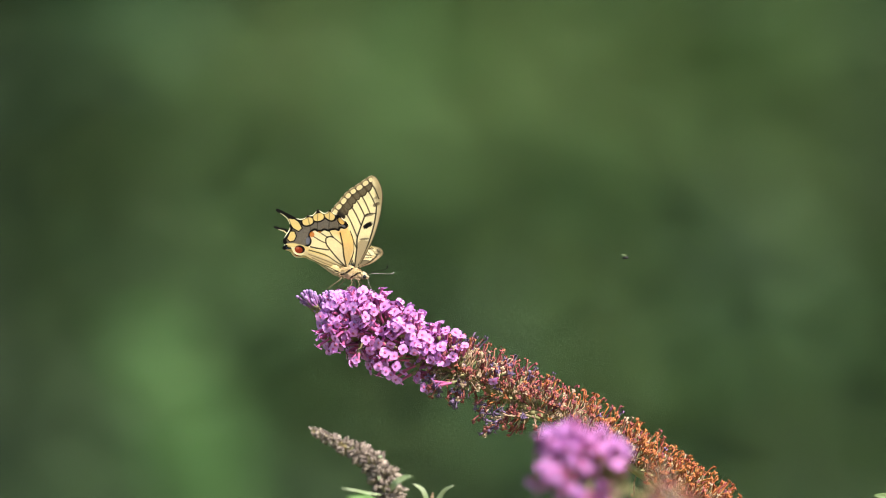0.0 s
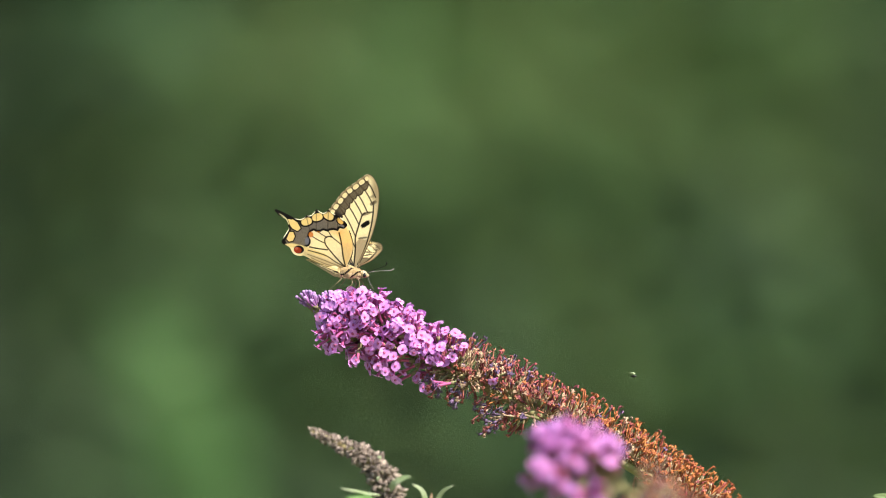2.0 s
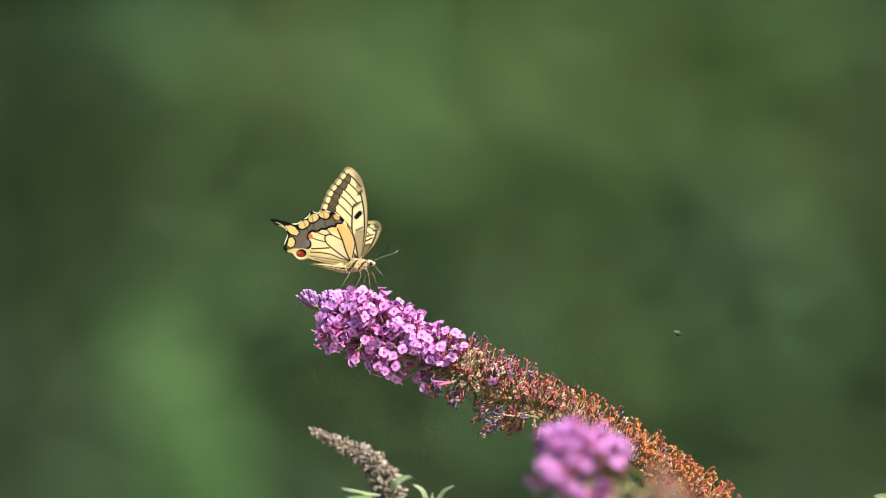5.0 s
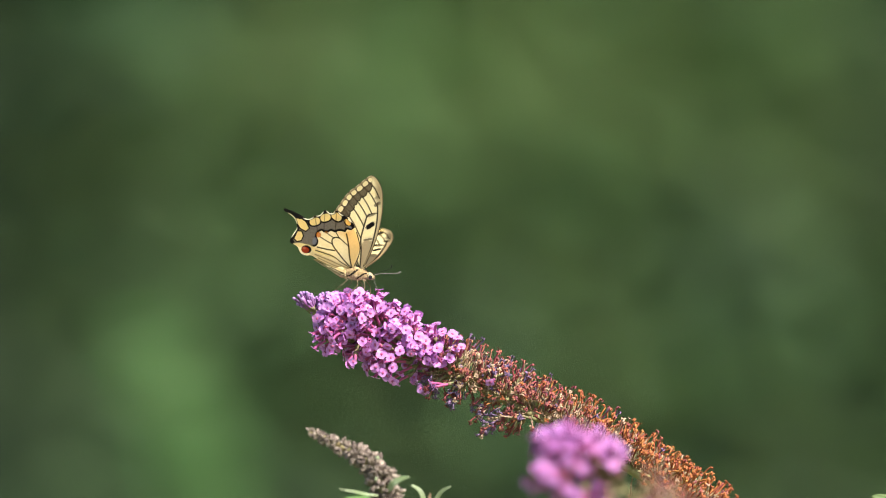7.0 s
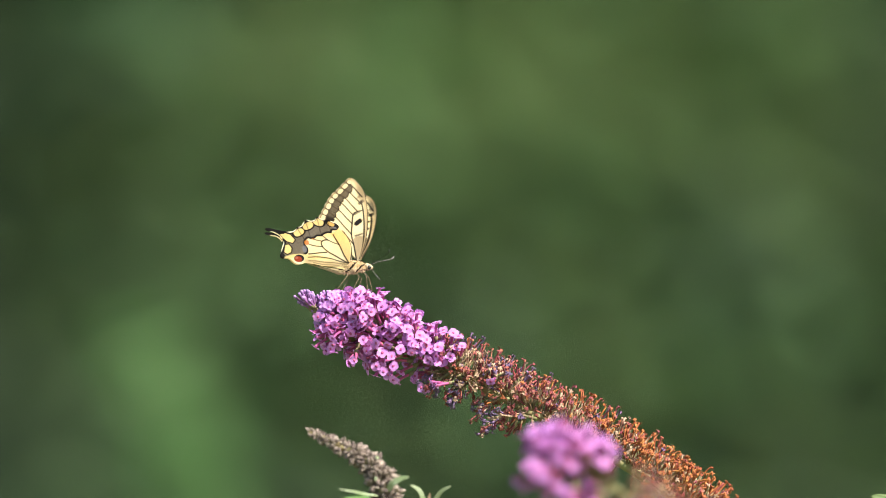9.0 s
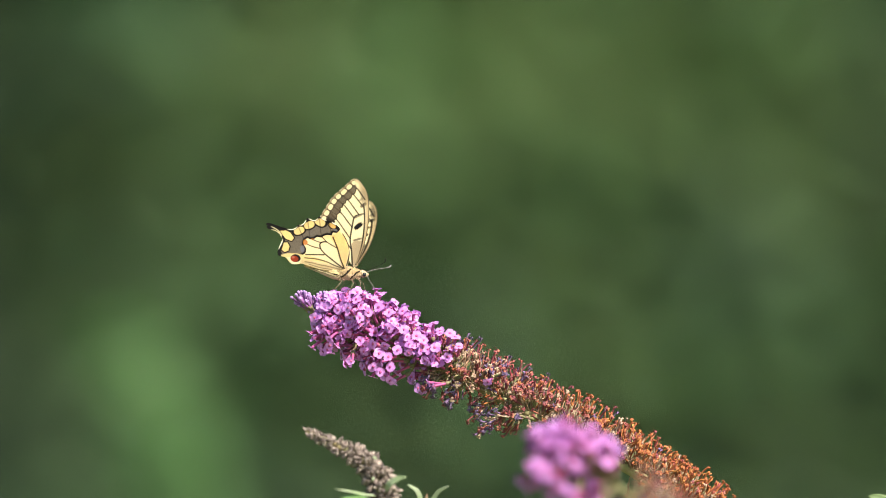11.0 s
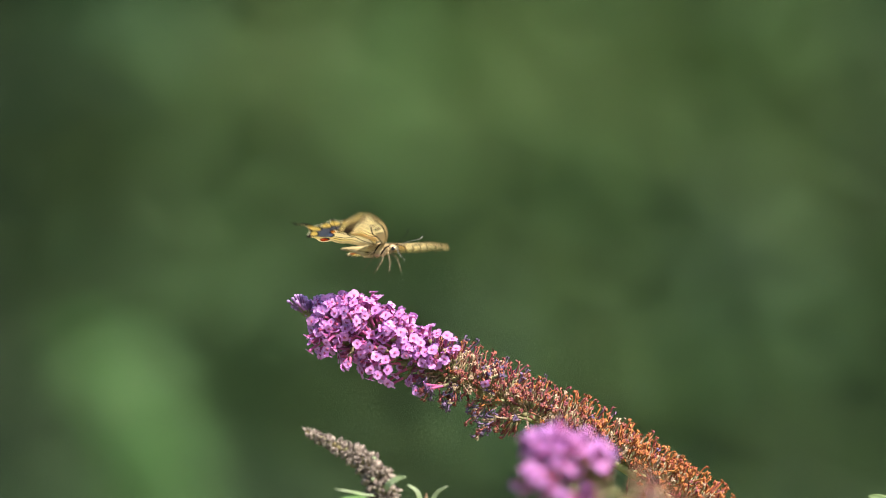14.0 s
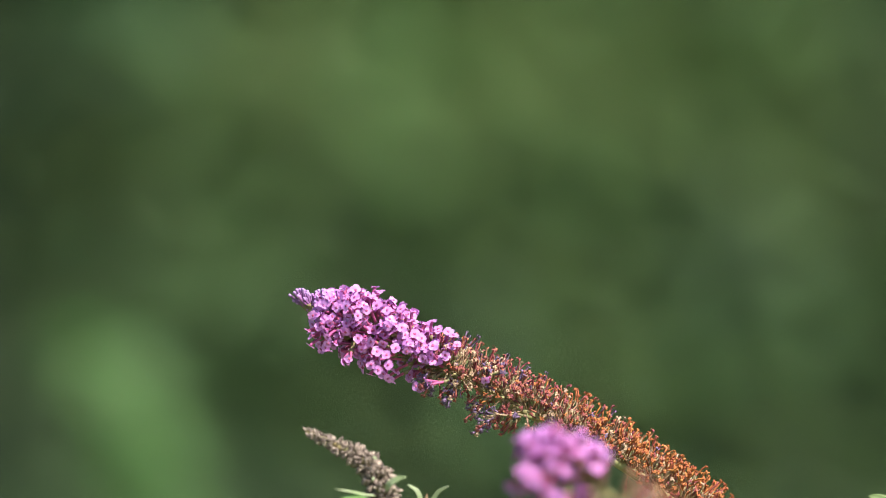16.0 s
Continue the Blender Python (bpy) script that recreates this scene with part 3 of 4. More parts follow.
FORE_MARGIN = [(565, 43), (545, 47), (515, 68), (480, 95), (445, 120), (415, 150), (390, 185), (362, 222), (345, 256)]
FORE_FRONT = [(525, 515), (560, 440), (590, 360), (612, 270), (622, 180), (618, 120), (600, 75), (582, 51), (568, 44)]
FORE = smooth2d([(500, 538), (512, 530)] + FORE_FRONT[:-1] + FORE_MARGIN[:-1] + [(341, 254), (340, 268), (368, 318), (415, 390), (455, 455), (480, 510)])
FORE_EDGE, FORE_COSTA = smooth2d(FORE_MARGIN, False), smooth2d(FORE_FRONT, False)
HIND_MARGIN = [(426, 350), (400, 326), (372, 311), (346, 302), (321, 288), (307, 303), (290, 307), (273, 300), (258, 293), (247, 307), (236, 323), (222, 331), (207, 332), (196, 346), (178, 355),
               (158, 355), (140, 350), (95, 334), (48, 320), (37, 327), (46, 336), (78, 350), (103, 368), (118, 392), (121, 416), (112, 438), (100, 466), (96, 487), (107, 500)]
HIND = smooth2d([(465, 568), (478, 500), (474, 450), (458, 405), (440, 375)] + HIND_MARGIN
                + [(124, 504), (142, 513), (155, 531), (172, 546), (198, 550), (222, 546), (262, 560), (330, 580), (395, 592), (445, 592)], True, 2.5)
HIND_EDGE = smooth2d(HIND_MARGIN, False, 2.5)


def blend(C, mask, color):
    m = np.clip(mask, 0, 1)[:, None]
    return C * (1 - m) + np.array(color) * m


def fade(d, w, soft=2.5):
    """1 inside a line of half-width w, falling to 0."""
    return np.clip((w + soft / 2 - d) / soft, 0, 1)


def oval(P, cx, cy, rx, ry, turn, power=2.0):
    """Below 1 inside an oval that is turned by so many degrees."""
    a = radians(turn)
    q = (P - np.array([cx, cy])) @ np.array([[math.cos(a), -math.sin(a)], [math.sin(a), math.cos(a)]])
    return (np.abs(q[:, 0] / rx) ** power + np.abs(q[:, 1] / ry) ** power) ** (1 / power)


def veins(P, C, lines, w, color, strength=.95):
    for ln in lines:
        d, _ = line_dist(P, smooth2d(ln, False, 9))
        C = blend(C, fade(d, w) * strength, color)
    return C


CREAM, YELLOW, ORANGE = (0.77, 0.645, 0.39), (0.70, 0.53, 0.23), (0.66, 0.40, 0.11)
INK, TAN, RUST, BLUE = (0.004, 0.0033, 0.003), (0.40, 0.295, 0.165), (0.26, 0.035, 0.014), (0.05, 0.07, 0.17)
SOOT = (0.21, 0.165, 0.105)


def fore_pattern(P, upper):
    dm, al = line_dist(P, FORE_EDGE)
    dc, ac = line_dist(P, FORE_COSTA)
    pitch = 39.3
    C = np.tile(np.array(CREAM), (len(P), 1))
    speck = np.array([noise.noise((x * .35, y * .35, 1.0)) for x, y in P])
    grain = np.array([noise.noise((x * .12, y * .12, 4.0)) for x, y in P])
    # dusky root of the cell and front edge
    root = np.array([(518, 388), (566, 394), (556, 452), (526, 515), (500, 535), (492, 500), (499, 440), (503, 405)], float)
    dr, _ = line_dist(P, np.concatenate([root, root[:1]]))
    C = blend(C, (inside(P, root) * 1.0 + ~inside(P, root) * fade(dr, 0, 8)) * (.86 + .2 * speck), (0.035, 0.03, 0.024) if upper else TAN)
    C = blend(C, np.clip((26 - dc) / 10, 0, 1) * (.72 + .35 * speck), (0.20, 0.15, 0.085) if upper else (0.47, 0.36, 0.20))
    C = blend(C, np.clip((46 - dc) / 12, 0, 1) * fade(np.abs(ac - 395), 55, 50) * .8, (0.03, 0.026, 0.02) if upper else (0.36, 0.26, 0.14))
    # veins to the margin, the cell and the front edge
    w = 3.5 if not upper else 5.0
    roots = [(602, 165), (588, 205), (560, 246), (533, 262), (516, 312), (498, 374), (497, 432)]
    for k, a in enumerate(roots):
        a, b = np.array(a, float), point_at(FORE_EDGE, (k + 1) * pitch)
        d, _ = line_dist(P, smooth2d([a, (a + b) / 2 + np.array([7, -5]), b], False, 10))
        C = blend(C, fade(d, w) * .9, INK)
    C = veins(P, C, ([(492, 530), (498, 440), (498, 380), (516, 312), (532, 262), (546, 249)], [(512, 522), (528, 490), (555, 420), (578, 330), (590, 250), (592, 190)]), w * 1.15, INK)
    C = veins(P, C, ([(532, 262), (556, 247), (590, 244)], [(490, 528), (462, 470), (420, 400), (360, 300)]), w, INK, .85)
    # dark bars in and beyond the cell
    for cx, cy, rx, ry, turn, k in ((550, 309, 27, 13, -34, 1.0), (537, 382, 25, 5 if not upper else 15, -8, .85), (555, 254, 25, 6 if not upper else 12, -18, .75), (590, 196, 20, 9, -30, .8),
                                    (585, 160, 16, 6, -30, .45)):
        C = blend(C, np.clip((1.12 - oval(P, cx, cy, rx, ry, turn, 3.2) + .22 * speck) * 4, 0, 1) * k, INK if upper or k > .9 else (0.09, 0.065, 0.042))
    # broad dusky band inside a row of pale spots
    tooth = np.abs(np.sin(al / pitch * math.pi))
    end = np.clip((al - 248) / 40, 0, 1)
    inner = 66 + 8 * tooth + 12 * np.clip((al - 60) / 200, 0, 1) - 16 * np.clip((70 - al) / 70, 0, 1)
    cap = np.clip(al / 12, 0, 1)
    band = np.clip((dm - 36) / 3, 0, 1) * np.clip((inner - dm) / 4, 0, 1) * cap
    C = blend(C, band * (.97 if upper else np.clip(.90 + .18 * speck + .1 * grain, 0, 1)), INK if upper else (0.092, 0.062, 0.034))
    C = blend(C, band * np.clip(end + fade(np.abs(inner - dm - 4), 4.0) + np.clip((.16 - tooth) * 7, 0, 1) * .8, 0, 1) * .92, (0.012, 0.009, 0.007))
    C = blend(C, fade(dm, 39, 3) * .97 * cap, INK if upper else (0.05, 0.036, 0.022))
    C = blend(C, np.clip((13 - dm) / 4, 0, 1) * cap * (.85 + .4 * speck), (0.02, 0.015, 0.01) if upper else (0.33, 0.24, 0.13))
    mid = (np.floor(al / pitch) + .5) * pitch
    spot = (np.abs(al - mid) / 15.8) ** 3 + (np.abs(dm - 22) / 11.0) ** 3
    C = blend(C, np.clip((1.25 - spot) * 3, 0, 1), YELLOW if upper else CREAM)
    C = blend(C, fade(dm, 3.4, 3), INK)
    fringe = (np.abs(al - mid) / 13) ** 3 + (np.abs(dm - 1) / 3.2) ** 3
    C = blend(C, np.clip((1.2 - fringe) * 2, 0, 1) * .55, CREAM)
    C = blend(C, fade(dc, 4.5, 3) * .95, (0.05, 0.038, 0.026))
    C = blend(C, fade(np.abs(dc - 8), 2.4, 3) * .6, (0.46, 0.34, 0.18))
    return np.clip(C * (1 + .07 * grain)[:, None], 0, 1)


# inner edge of the hindwing's dark border, and its pale lunules: across, down, two radii, turn
BORDER = [(430, 360), (414, 376), (392, 377), (384, 391), (362, 390), (344, 394), (330, 402), (306, 399), (292, 408), (270, 411), (256, 406), (240, 420), (236, 442), (246, 462), (243, 486), (226, 499)]
LUNULES = [(389, 339, 22, 13, 38), (325, 319, 30, 21, 24), (267, 334, 30, 21, -22), (213, 364, 30, 21, -22)]


def hind_pattern(P, upper):
    d_out, al = line_dist(P, HIND_EDGE)
    C = np.tile(np.array(CREAM), (len(P), 1))
    speck = np.array([noise.noise((x * .4, y * .4, 5.0)) for x, y in P])
    grain = np.array([noise.noise((x * .1, y * .1, 7.0)) for x, y in P])
    # warm flush towards the front edge, fold along the hind edge
    warm = np.array([(385, 398), (425, 372), (458, 415), (472, 470), (462, 535), (448, 575), (432, 525), (416, 466)], float)
    dw, _ = line_dist(P, np.concatenate([warm, warm[:1]]))
    C = blend(C, (inside(P, warm) * 1.0 + ~inside(P, warm) * fade(dw, 4, 16)) * .62, ORANGE if not upper else (0.62, 0.50, 0.28))
    C = blend(C, np.exp(-(line_dist(P, np.array([(350., 398.), (385., 405.)]))[0] / 20) ** 2) * (.4 if not upper else 0), ORANGE)
    fold, _ = line_dist(P, smooth2d([(230, 534), (330, 562), (400, 578), (450, 584)], False))
    C = blend(C, fade(fold, 16, 20) * .75, (0.45, 0.345, 0.17) if not upper else (0.30, 0.25, 0.16))
    if upper:
        C = blend(C, np.clip((130 - np.linalg.norm(P - np.array([465, 568]), axis=1)) / 60, 0, 1) * .75, (0.16, 0.14, 0.105))
    # dark border, black at its inner edge and round the lunules, dusted grey below and blue above
    zone = np.concatenate([HIND_EDGE, np.array([(160, 496)]), smooth2d(BORDER[::-1], False, 4)])
    db, _ = line_dist(P, smooth2d(BORDER, False, 4))
    pale = np.min([oval(P, *q) for q in LUNULES], axis=0)
    C = blend(C, np.where(inside(P, zone), 1, fade(db, 1.5)), INK)
    dust = inside(P, zone) * np.clip((db - 8) / 6, 0, 1) * np.clip((pale - 1.28) * 6, 0, 1) * np.clip((d_out - 14) / 6, 0, 1)
    C = blend(C, dust * np.clip(.85 + .35 * speck + .2 * grain, 0, 1), BLUE if upper else SOOT)
    C = blend(C, np.clip((1 - oval(P, 228, 466, 13, 22, 0)) * 4, 0, 1) * .75, BLUE if upper else (0.19, 0.185, 0.19))
    C = blend(C, np.clip((1 - oval(P, 404, 363, 15, 6, 22)) * 4, 0, 1) * .6, BLUE if upper else (0.19, 0.18, 0.185))
    for q in LUNULES:
        o = oval(P, *q, 2.4)
        C = blend(C, np.clip((1.0 - o) * 7, 0, 1), YELLOW if q[0] < 380 else (0.60, 0.39, 0.12))
    tail_cell = np.array([(104, 364), (138, 360), (166, 374), (187, 404), (172, 422), (142, 411), (121, 386)], float)
    low_cell = np.array([(130, 429), (150, 427), (162, 450), (155, 474), (134, 483), (117, 470)], float)
    inner_cell = np.array([(108, 497), (150, 487), (200, 490), (246, 500), (330, 520), (400, 556), (340, 542), (240, 528), (190, 505), (165, 512), (140, 511)], float)
    for poly in (tail_cell, low_cell, inner_cell):
        d, _ = line_dist(P, np.concatenate([poly, poly[:1]]))
        hit = inside(P, poly)
        if poly is not inner_cell:
            C = blend(C, np.where(hit, 1, fade(d, 5)), INK)
        C = blend(C, np.where(hit, np.clip(d / 3, 0, 1), 0), YELLOW if poly is not inner_cell else (0.66, 0.52, 0.25))
    # cell and veins
    C = veins(P, C, ([(450, 580), (400, 541), (348, 494), (326, 468), (321, 442), (330, 432)], [(450, 580), (428, 520), (414, 464), (392, 402)], [(462, 560), (478, 492), (471, 440), (445, 384)],
                     [(342, 499), (295, 499), (246, 496)]), 3.9 if not upper else 2.6, INK)
    C = veins(P, C, ([(240, 536), (330, 556), (400, 574), (450, 586)], [(262, 552), (330, 572), (395, 585)]), 2.6, (0.13, 0.085, 0.04), .8)
    C = veins(P, C, ([(330, 402), (321, 290)], [(270, 411), (258, 296)], [(240, 420), (207, 336)], [(384, 391), (372, 313)]), 3.0, INK, .6)
    C = veins(P, C, ([(328, 433), (342, 428), (358, 429)],), 4.0, INK)
    C = veins(P, C, ([(358, 429), (414, 464)], [(325, 466), (290, 455), (255, 440)], [(328, 433), (298, 420), (270, 405)], [(357, 429), (340, 408), (330, 396)],
                     [(450, 580), (390, 556), (335, 530), (240, 514)]), 3.0, INK, .92)
    # margin: black, with a pale fringe in each hollow, black tail with a pale lower edge
    C = blend(C, fade(d_out, 8.0, 3), INK)
    for cx, cy, r in ((290, 306, 22), (235, 322, 20), (178, 355, 24), (112, 438, 26), (346, 300, 14), (400, 326, 12)):
        C = blend(C, fade(d_out, 5.2, 2.5) * np.clip(1.3 - np.linalg.norm(P - np.array([cx, cy]), axis=1) / r, 0, 1) * 1.6, (0.80, 0.74, 0.55))
    dt, _ = line_dist(P, smooth2d([(40, 325), (95, 340), (130, 354)], False, 6))
    C = blend(C, fade(dt, 11, 3), INK)
    lower, _ = line_dist(P, smooth2d([(66, 346), (84, 353), (103, 368), (116, 388)], False, 6))
    C = blend(C, fade(lower, 5.0, 3), (0.74, 0.64, 0.40))
    C = blend(C, np.clip((1.1 - oval(P, 103, 488, 15, 13, 0)) * 6, 0, 1), INK)
    # orange patches and the red eyespot
    for cx, cy, rx, ry, k in ((245, 430, 12, 14, .9), (283, 412, 10, 6, .35)):
        C = blend(C, np.clip((1.2 - oval(P, cx, cy, rx, ry, 0)) * 3, 0, 1) * k, (0.48, 0.17, 0.035))
    C = blend(C, np.clip((1.02 - oval(P, 191, 517, 28, 22, 0)) * 12, 0, 1), INK)
    C = blend(C, np.clip((1.0 - oval(P, 186, 521, 22, 18, 0)) * 5, 0, 1), RUST)
    C = blend(C, np.clip((1.0 - oval(P, 178, 512, 12, 10, 0)) * 2, 0, 1) * .6, (0.50, 0.17, 0.09))
    rim, _ = line_dist(P, smooth2d([(160, 538), (173, 547), (190, 550)], False, 4))
    C = blend(C, fade(rim, 3.5, 3), (0.80, 0.74, 0.58))
    return np.clip(C * (1 + .07 * grain)[:, None], 0, 1)


def wing_mesh(name, outline, pattern, side, space):
    """A wing of two thin scaled faces. side -1: right wing, +1: left wing; the outer face carries the underside."""
    from mathutils.geometry import delaunay_2d_cdt
    h = 2.7
    lo, hi = outline.min(0), outline.max(0)
    inner = []
    rows = int((hi[1] - lo[1]) / (h * .866))
    for j in range(rows + 1):
        y = lo[1] + j * h * .866
        xs = np.arange(lo[0] + (h / 2 if j % 2 else 0), hi[0], h)
        inner.append(np.stack([xs, np.full(len(xs), y)], 1))
    inner = np.concatenate(inner)
    d, _ = line_dist(inner, np.concatenate([outline, outline[:1]]))
    inner = inner[inside(inner, outline) & (d > 1.2)]
    P = np.concatenate([outline, inner])
    n = len(outline)
    co, _, faces, *_ = delaunay_2d_cdt([Vector(p) for p in P], [], [list(range(n))], 1, 1e-4)
    P = np.array([tuple(p) for p in co])
    faces = [tuple(f) for f in faces]
    xy = [wing_xy(px, py, space) for px, py in P]
    thick = .00005
    far = np.linalg.norm(P - np.array(space[0]), axis=1)
    curve = .00022 * np.sin((P[:, 0] + .6 * P[:, 1]) * .055) * np.clip(far / 120, 0, 1) + .0008 * (far / 500) ** 2
    N = len(P)
    vs = [(x, side * (c + thick), z) for (x, z), c in zip(xy, curve)] + [(x, side * (c - thick), z) for (x, z), c in zip(xy, curve)]
    count = {}
    for f in faces:
        for q in range(3):
            count[(f[q], f[(q + 1) % 3])] = 1
    rim = [e for e in count if (e[1], e[0]) not in count]
    fs = faces + [tuple(N + i for i in f[::-1]) for f in faces] + [(e[1], e[0], N + e[0], N + e[1]) for e in rim]
    g = Geo()
    g.v, g.f, g.m = [Vector(v) for v in vs], fs, [0] * len(fs)
    me = g.mesh(name, [M_WING])
    col = np.ones((2 * N, 4), np.float32)
    col[:N, :3], col[N:, :3] = pattern(P, False), pattern(P, True)
    att = me.attributes.new("pattern", "FLOAT_COLOR", "POINT")
    att.data.foreach_set("color", col.ravel())
    return me


def body_loft(name, stations, stripe, n=16, fuzz=.00012, seed=1):
    """Rings along the body axis: (x, z, half width, half height). stripe(f, w) gives the colour."""
    r = random.Random(seed)
    g, cols = Geo(), []
    pts = spline([(x, z, 0) for x, z, _, _ in stations], 34)
    wid = spline([(a, b, 0) for _, _, a, b in stations], 34)
    vs, fs = [], []
    for i, (p, w) in enumerate(zip(pts, wid)):
        for k in range(n):
            ang = 2 * math.pi * k / n
            j = 1 + r.uniform(-1, 1) * fuzz / max(w.x, .0004)
            vs.append((p.x + r.uniform(-1, 1) * fuzz, math.sin(ang) * w.x * j, p.y + math.cos(ang) * w.y * j))
            cols.append((*stripe(i / 33, ang), 1))
    for i in range(33):
        for k in range(n):
            fs.append((i * n + k, i * n + (k + 1) % n, (i + 1) * n + (k + 1) % n, (i + 1) * n + k))
    fs += [tuple(range(n - 1, -1, -1)), tuple(33 * n + k for k in range(n))]
    g.add(vs, fs)
    me = g.mesh(name, [M_FUR])
    att = me.attributes.new("pattern", "FLOAT_COLOR", "POINT")
    att.data.foreach_set("color", np.array(cols, np.float32).ravel())
    return me


def abdomen_stripes(f, w):
    a = abs(math.degrees(math.atan2(math.sin(w), math.cos(w))))   # 0 at the back, 180 at the belly
    if a < 24:
        return (0.02, 0.016, 0.012)
    if abs(a - 96 - 22 * abs(f - .55)) < 6:
        return (0.022, 0.016, 0.011)
    if abs(a - 128) < 5:
        return (0.16, 0.115, 0.06)
    return (0.46, 0.34, 0.16) if a < 96 else (0.50, 0.39, 0.21)


def thorax_stripes(f, w):
    a = abs(math.degrees(math.atan2(math.sin(w), math.cos(w))))
    if a < 28:
        return (0.05, 0.045, 0.03)
    if 50 < a < 150 and (abs(f - .34 - .0052 * (105 - a)) < .055 or abs(f - .76 - .0045 * (105 - a)) < .05):
        return (0.02, 0.014, 0.010)
    return (0.36, 0.25, 0.125) if a < 105 else (0.44, 0.32, 0.19)


def build_butterfly():
    ob = thing("swallowtail_butterfly", (0, 0, ZC), "pale yellow swallowtail butterfly with black veins, dark bands and red eyespots", "butterfly")

    def b(px, py):
        return wing_xy(px, py, BODY_SPACE)
    q = [b(414, 608), b(430, 606), b(470, 600), b(512, 597), b(538, 600)]
    part("thorax", body_loft("thorax", [(*q[0], .0014, .0016), (*q[1], .0021, .0024), (*q[2], .0027, .0031), (*q[3], .0023, .0027), (*q[4], .0012, .0015)], thorax_stripes, 44, fuzz=.00016), ob,
         label="furry yellowish thorax with dark stripes")
    fur, tint, rf = Geo(), [], random.Random(4)
    for k in range(620):
        f, w = rf.random(), rf.uniform(0, 6.283)
        i = min(3, int(f * 4))
        g0, g1, u = q[i], q[i + 1], f * 4 - i
        big = .0026 * math.sin(math.pi * (.22 + .60 * f)) ** .8
        out = Vector((0, math.sin(w), math.cos(w)))
        p = Vector((g0[0] + (g1[0] - g0[0]) * u, 0, g0[1] + (g1[1] - g0[1]) * u)) + Vector((0, out.y * big * .93, out.z * big * 1.08))
        d = (out + Vector((rf.uniform(-.9, .1), rf.gauss(0, .25), rf.gauss(0, .25)))).normalized() * rf.uniform(.0003, .0008)
        n0 = len(fur.v)
        fur.tube([p, p + d * .6, p + d], [.00007, .00005, .00001], 3)
        c = thorax_stripes(f, w)
        tint += [(c[0] * 1.05, c[1] * 1.05, c[2] * 1.05, 1)] * (len(fur.v) - n0)
    fur_me = fur.mesh("fur", [M_FUR])
    fur_me.attributes.new("pattern", "FLOAT_COLOR", "POINT").data.foreach_set("color", np.array(tint, np.float32).ravel())
    part("fur", fur_me, ob, kind="stuff")
    q = [b(235, 580), b(244, 581), b(275, 585), b(330, 595), b(385, 605), b(425, 609)]
    part("abdomen", body_loft("abdomen", [(*q[0], .0002, .0002), (*q[1], .0007, .0010), (*q[2], .0014, .0018), (*q[3], .0019, .0025), (*q[4], .0020, .0026), (*q[5], .0017, .0022)],
                              abdomen_stripes, 40, seed=2), ob, label="yellow abdomen with black stripes")
    q = [b(532, 600), b(543, 599), b(557, 600), b(570, 601), b(579, 603)]
    head = part("head", body_loft("head", [(*q[0], .0010, .0011), (*q[1], .0015, .0016), (*q[2], .0015, .0016), (*q[3], .0009, .0012), (*q[4], .0003, .0005)],
                                  lambda f, w: (.50, .38, .23) if abs(math.sin(w)) > .3 else (.20, .15, .09), 24, fuzz=.0002, seed=3), ob, label="pale furry head")
    ex, ez = b(557, 604)
    for s in (-1, 1):
        e = Geo()
        bm = bmesh.new()
        bmesh.ops.create_uvsphere(bm, u_segments=14, v_segments=10, radius=.00086)
        e.add([v.co for v in bm.verts], [tuple(v.index for v in f.verts) for f in bm.faces])
        bm.free()
        part("eye", e.mesh("eye", [M_EYE]), head, Matrix.Translation((ex, s * .0012, ez)) @ Matrix.Diagonal((1, .8, 1.05, 1)), "dark round eye")
        g = Geo()
        p = [b(568, 588), b(605, 564), b(645, 542), b(661, 530), b(663, 512)]
        if s > 0:
            p = [b(568, 588), b(610, 572), b(652, 562), b(688, 552), b(697, 540)]
        y = [.0006, .0018, .0030, .0038, .0040]
        pts = spline([(x, s * yy, z) for (x, z), yy in zip(p, y)], 22)
        g.tube(pts, [.00010 + (.00020 * math.exp(-((i - 20.0) / 2.2) ** 2)) for i in range(22)], 6)
        # far antenna is grey: sunlight on its top is put into the colour
        part("antenna", g.mesh("antenna", [M_CHITIN if s < 0 else M_GREY]), ob, label="thin clubbed antenna")
        # legs: hip, knee, ankle, foot
        for hip, knee, ankle, foot in (((520, 622), (548, 650), (556, 690), (562, 728)), ((488, 632), (510, 656), (498, 690), (484, 722)), ((440, 632), (446, 650), (424, 686), (398, 722))):
            j = 8 * s
            w = [b(hip[0], hip[1]), b(knee[0] + j, knee[1]), b(ankle[0] + j * 1.6, ankle[1]), b(foot[0] + j * 2, foot[1])]
            wide = [.0010, .0022, .0026, .0030]
            g = Geo()
            g.tube(spline([(w[i][0], s * wide[i], w[i][1]) for i in range(4)], 14), [.00019 - .0001 * i / 13 for i in range(14)], 6)
            part("leg", g.mesh("leg", [M_LEG]), ob)
    g = Geo()
    p = [b(574, 610), b(586, 632), b(602, 652), b(618, 672)]
    g.tube(spline([(x, 0, z) for x, z in p], 12), [.00015 - .00007 * i / 11 for i in range(12)], 6)
    part("proboscis", g.mesh("proboscis", [M_GREY]), ob)
    wings = {}
    for s, key in ((-1, "near"), (1, "far")):
        wings[key + "_fore"] = part("forewing", wing_mesh("forewing", FORE, fore_pattern, s, FORE_SPACE), ob, Matrix.Translation((FORE_HINGE, s * .0009, 0)))
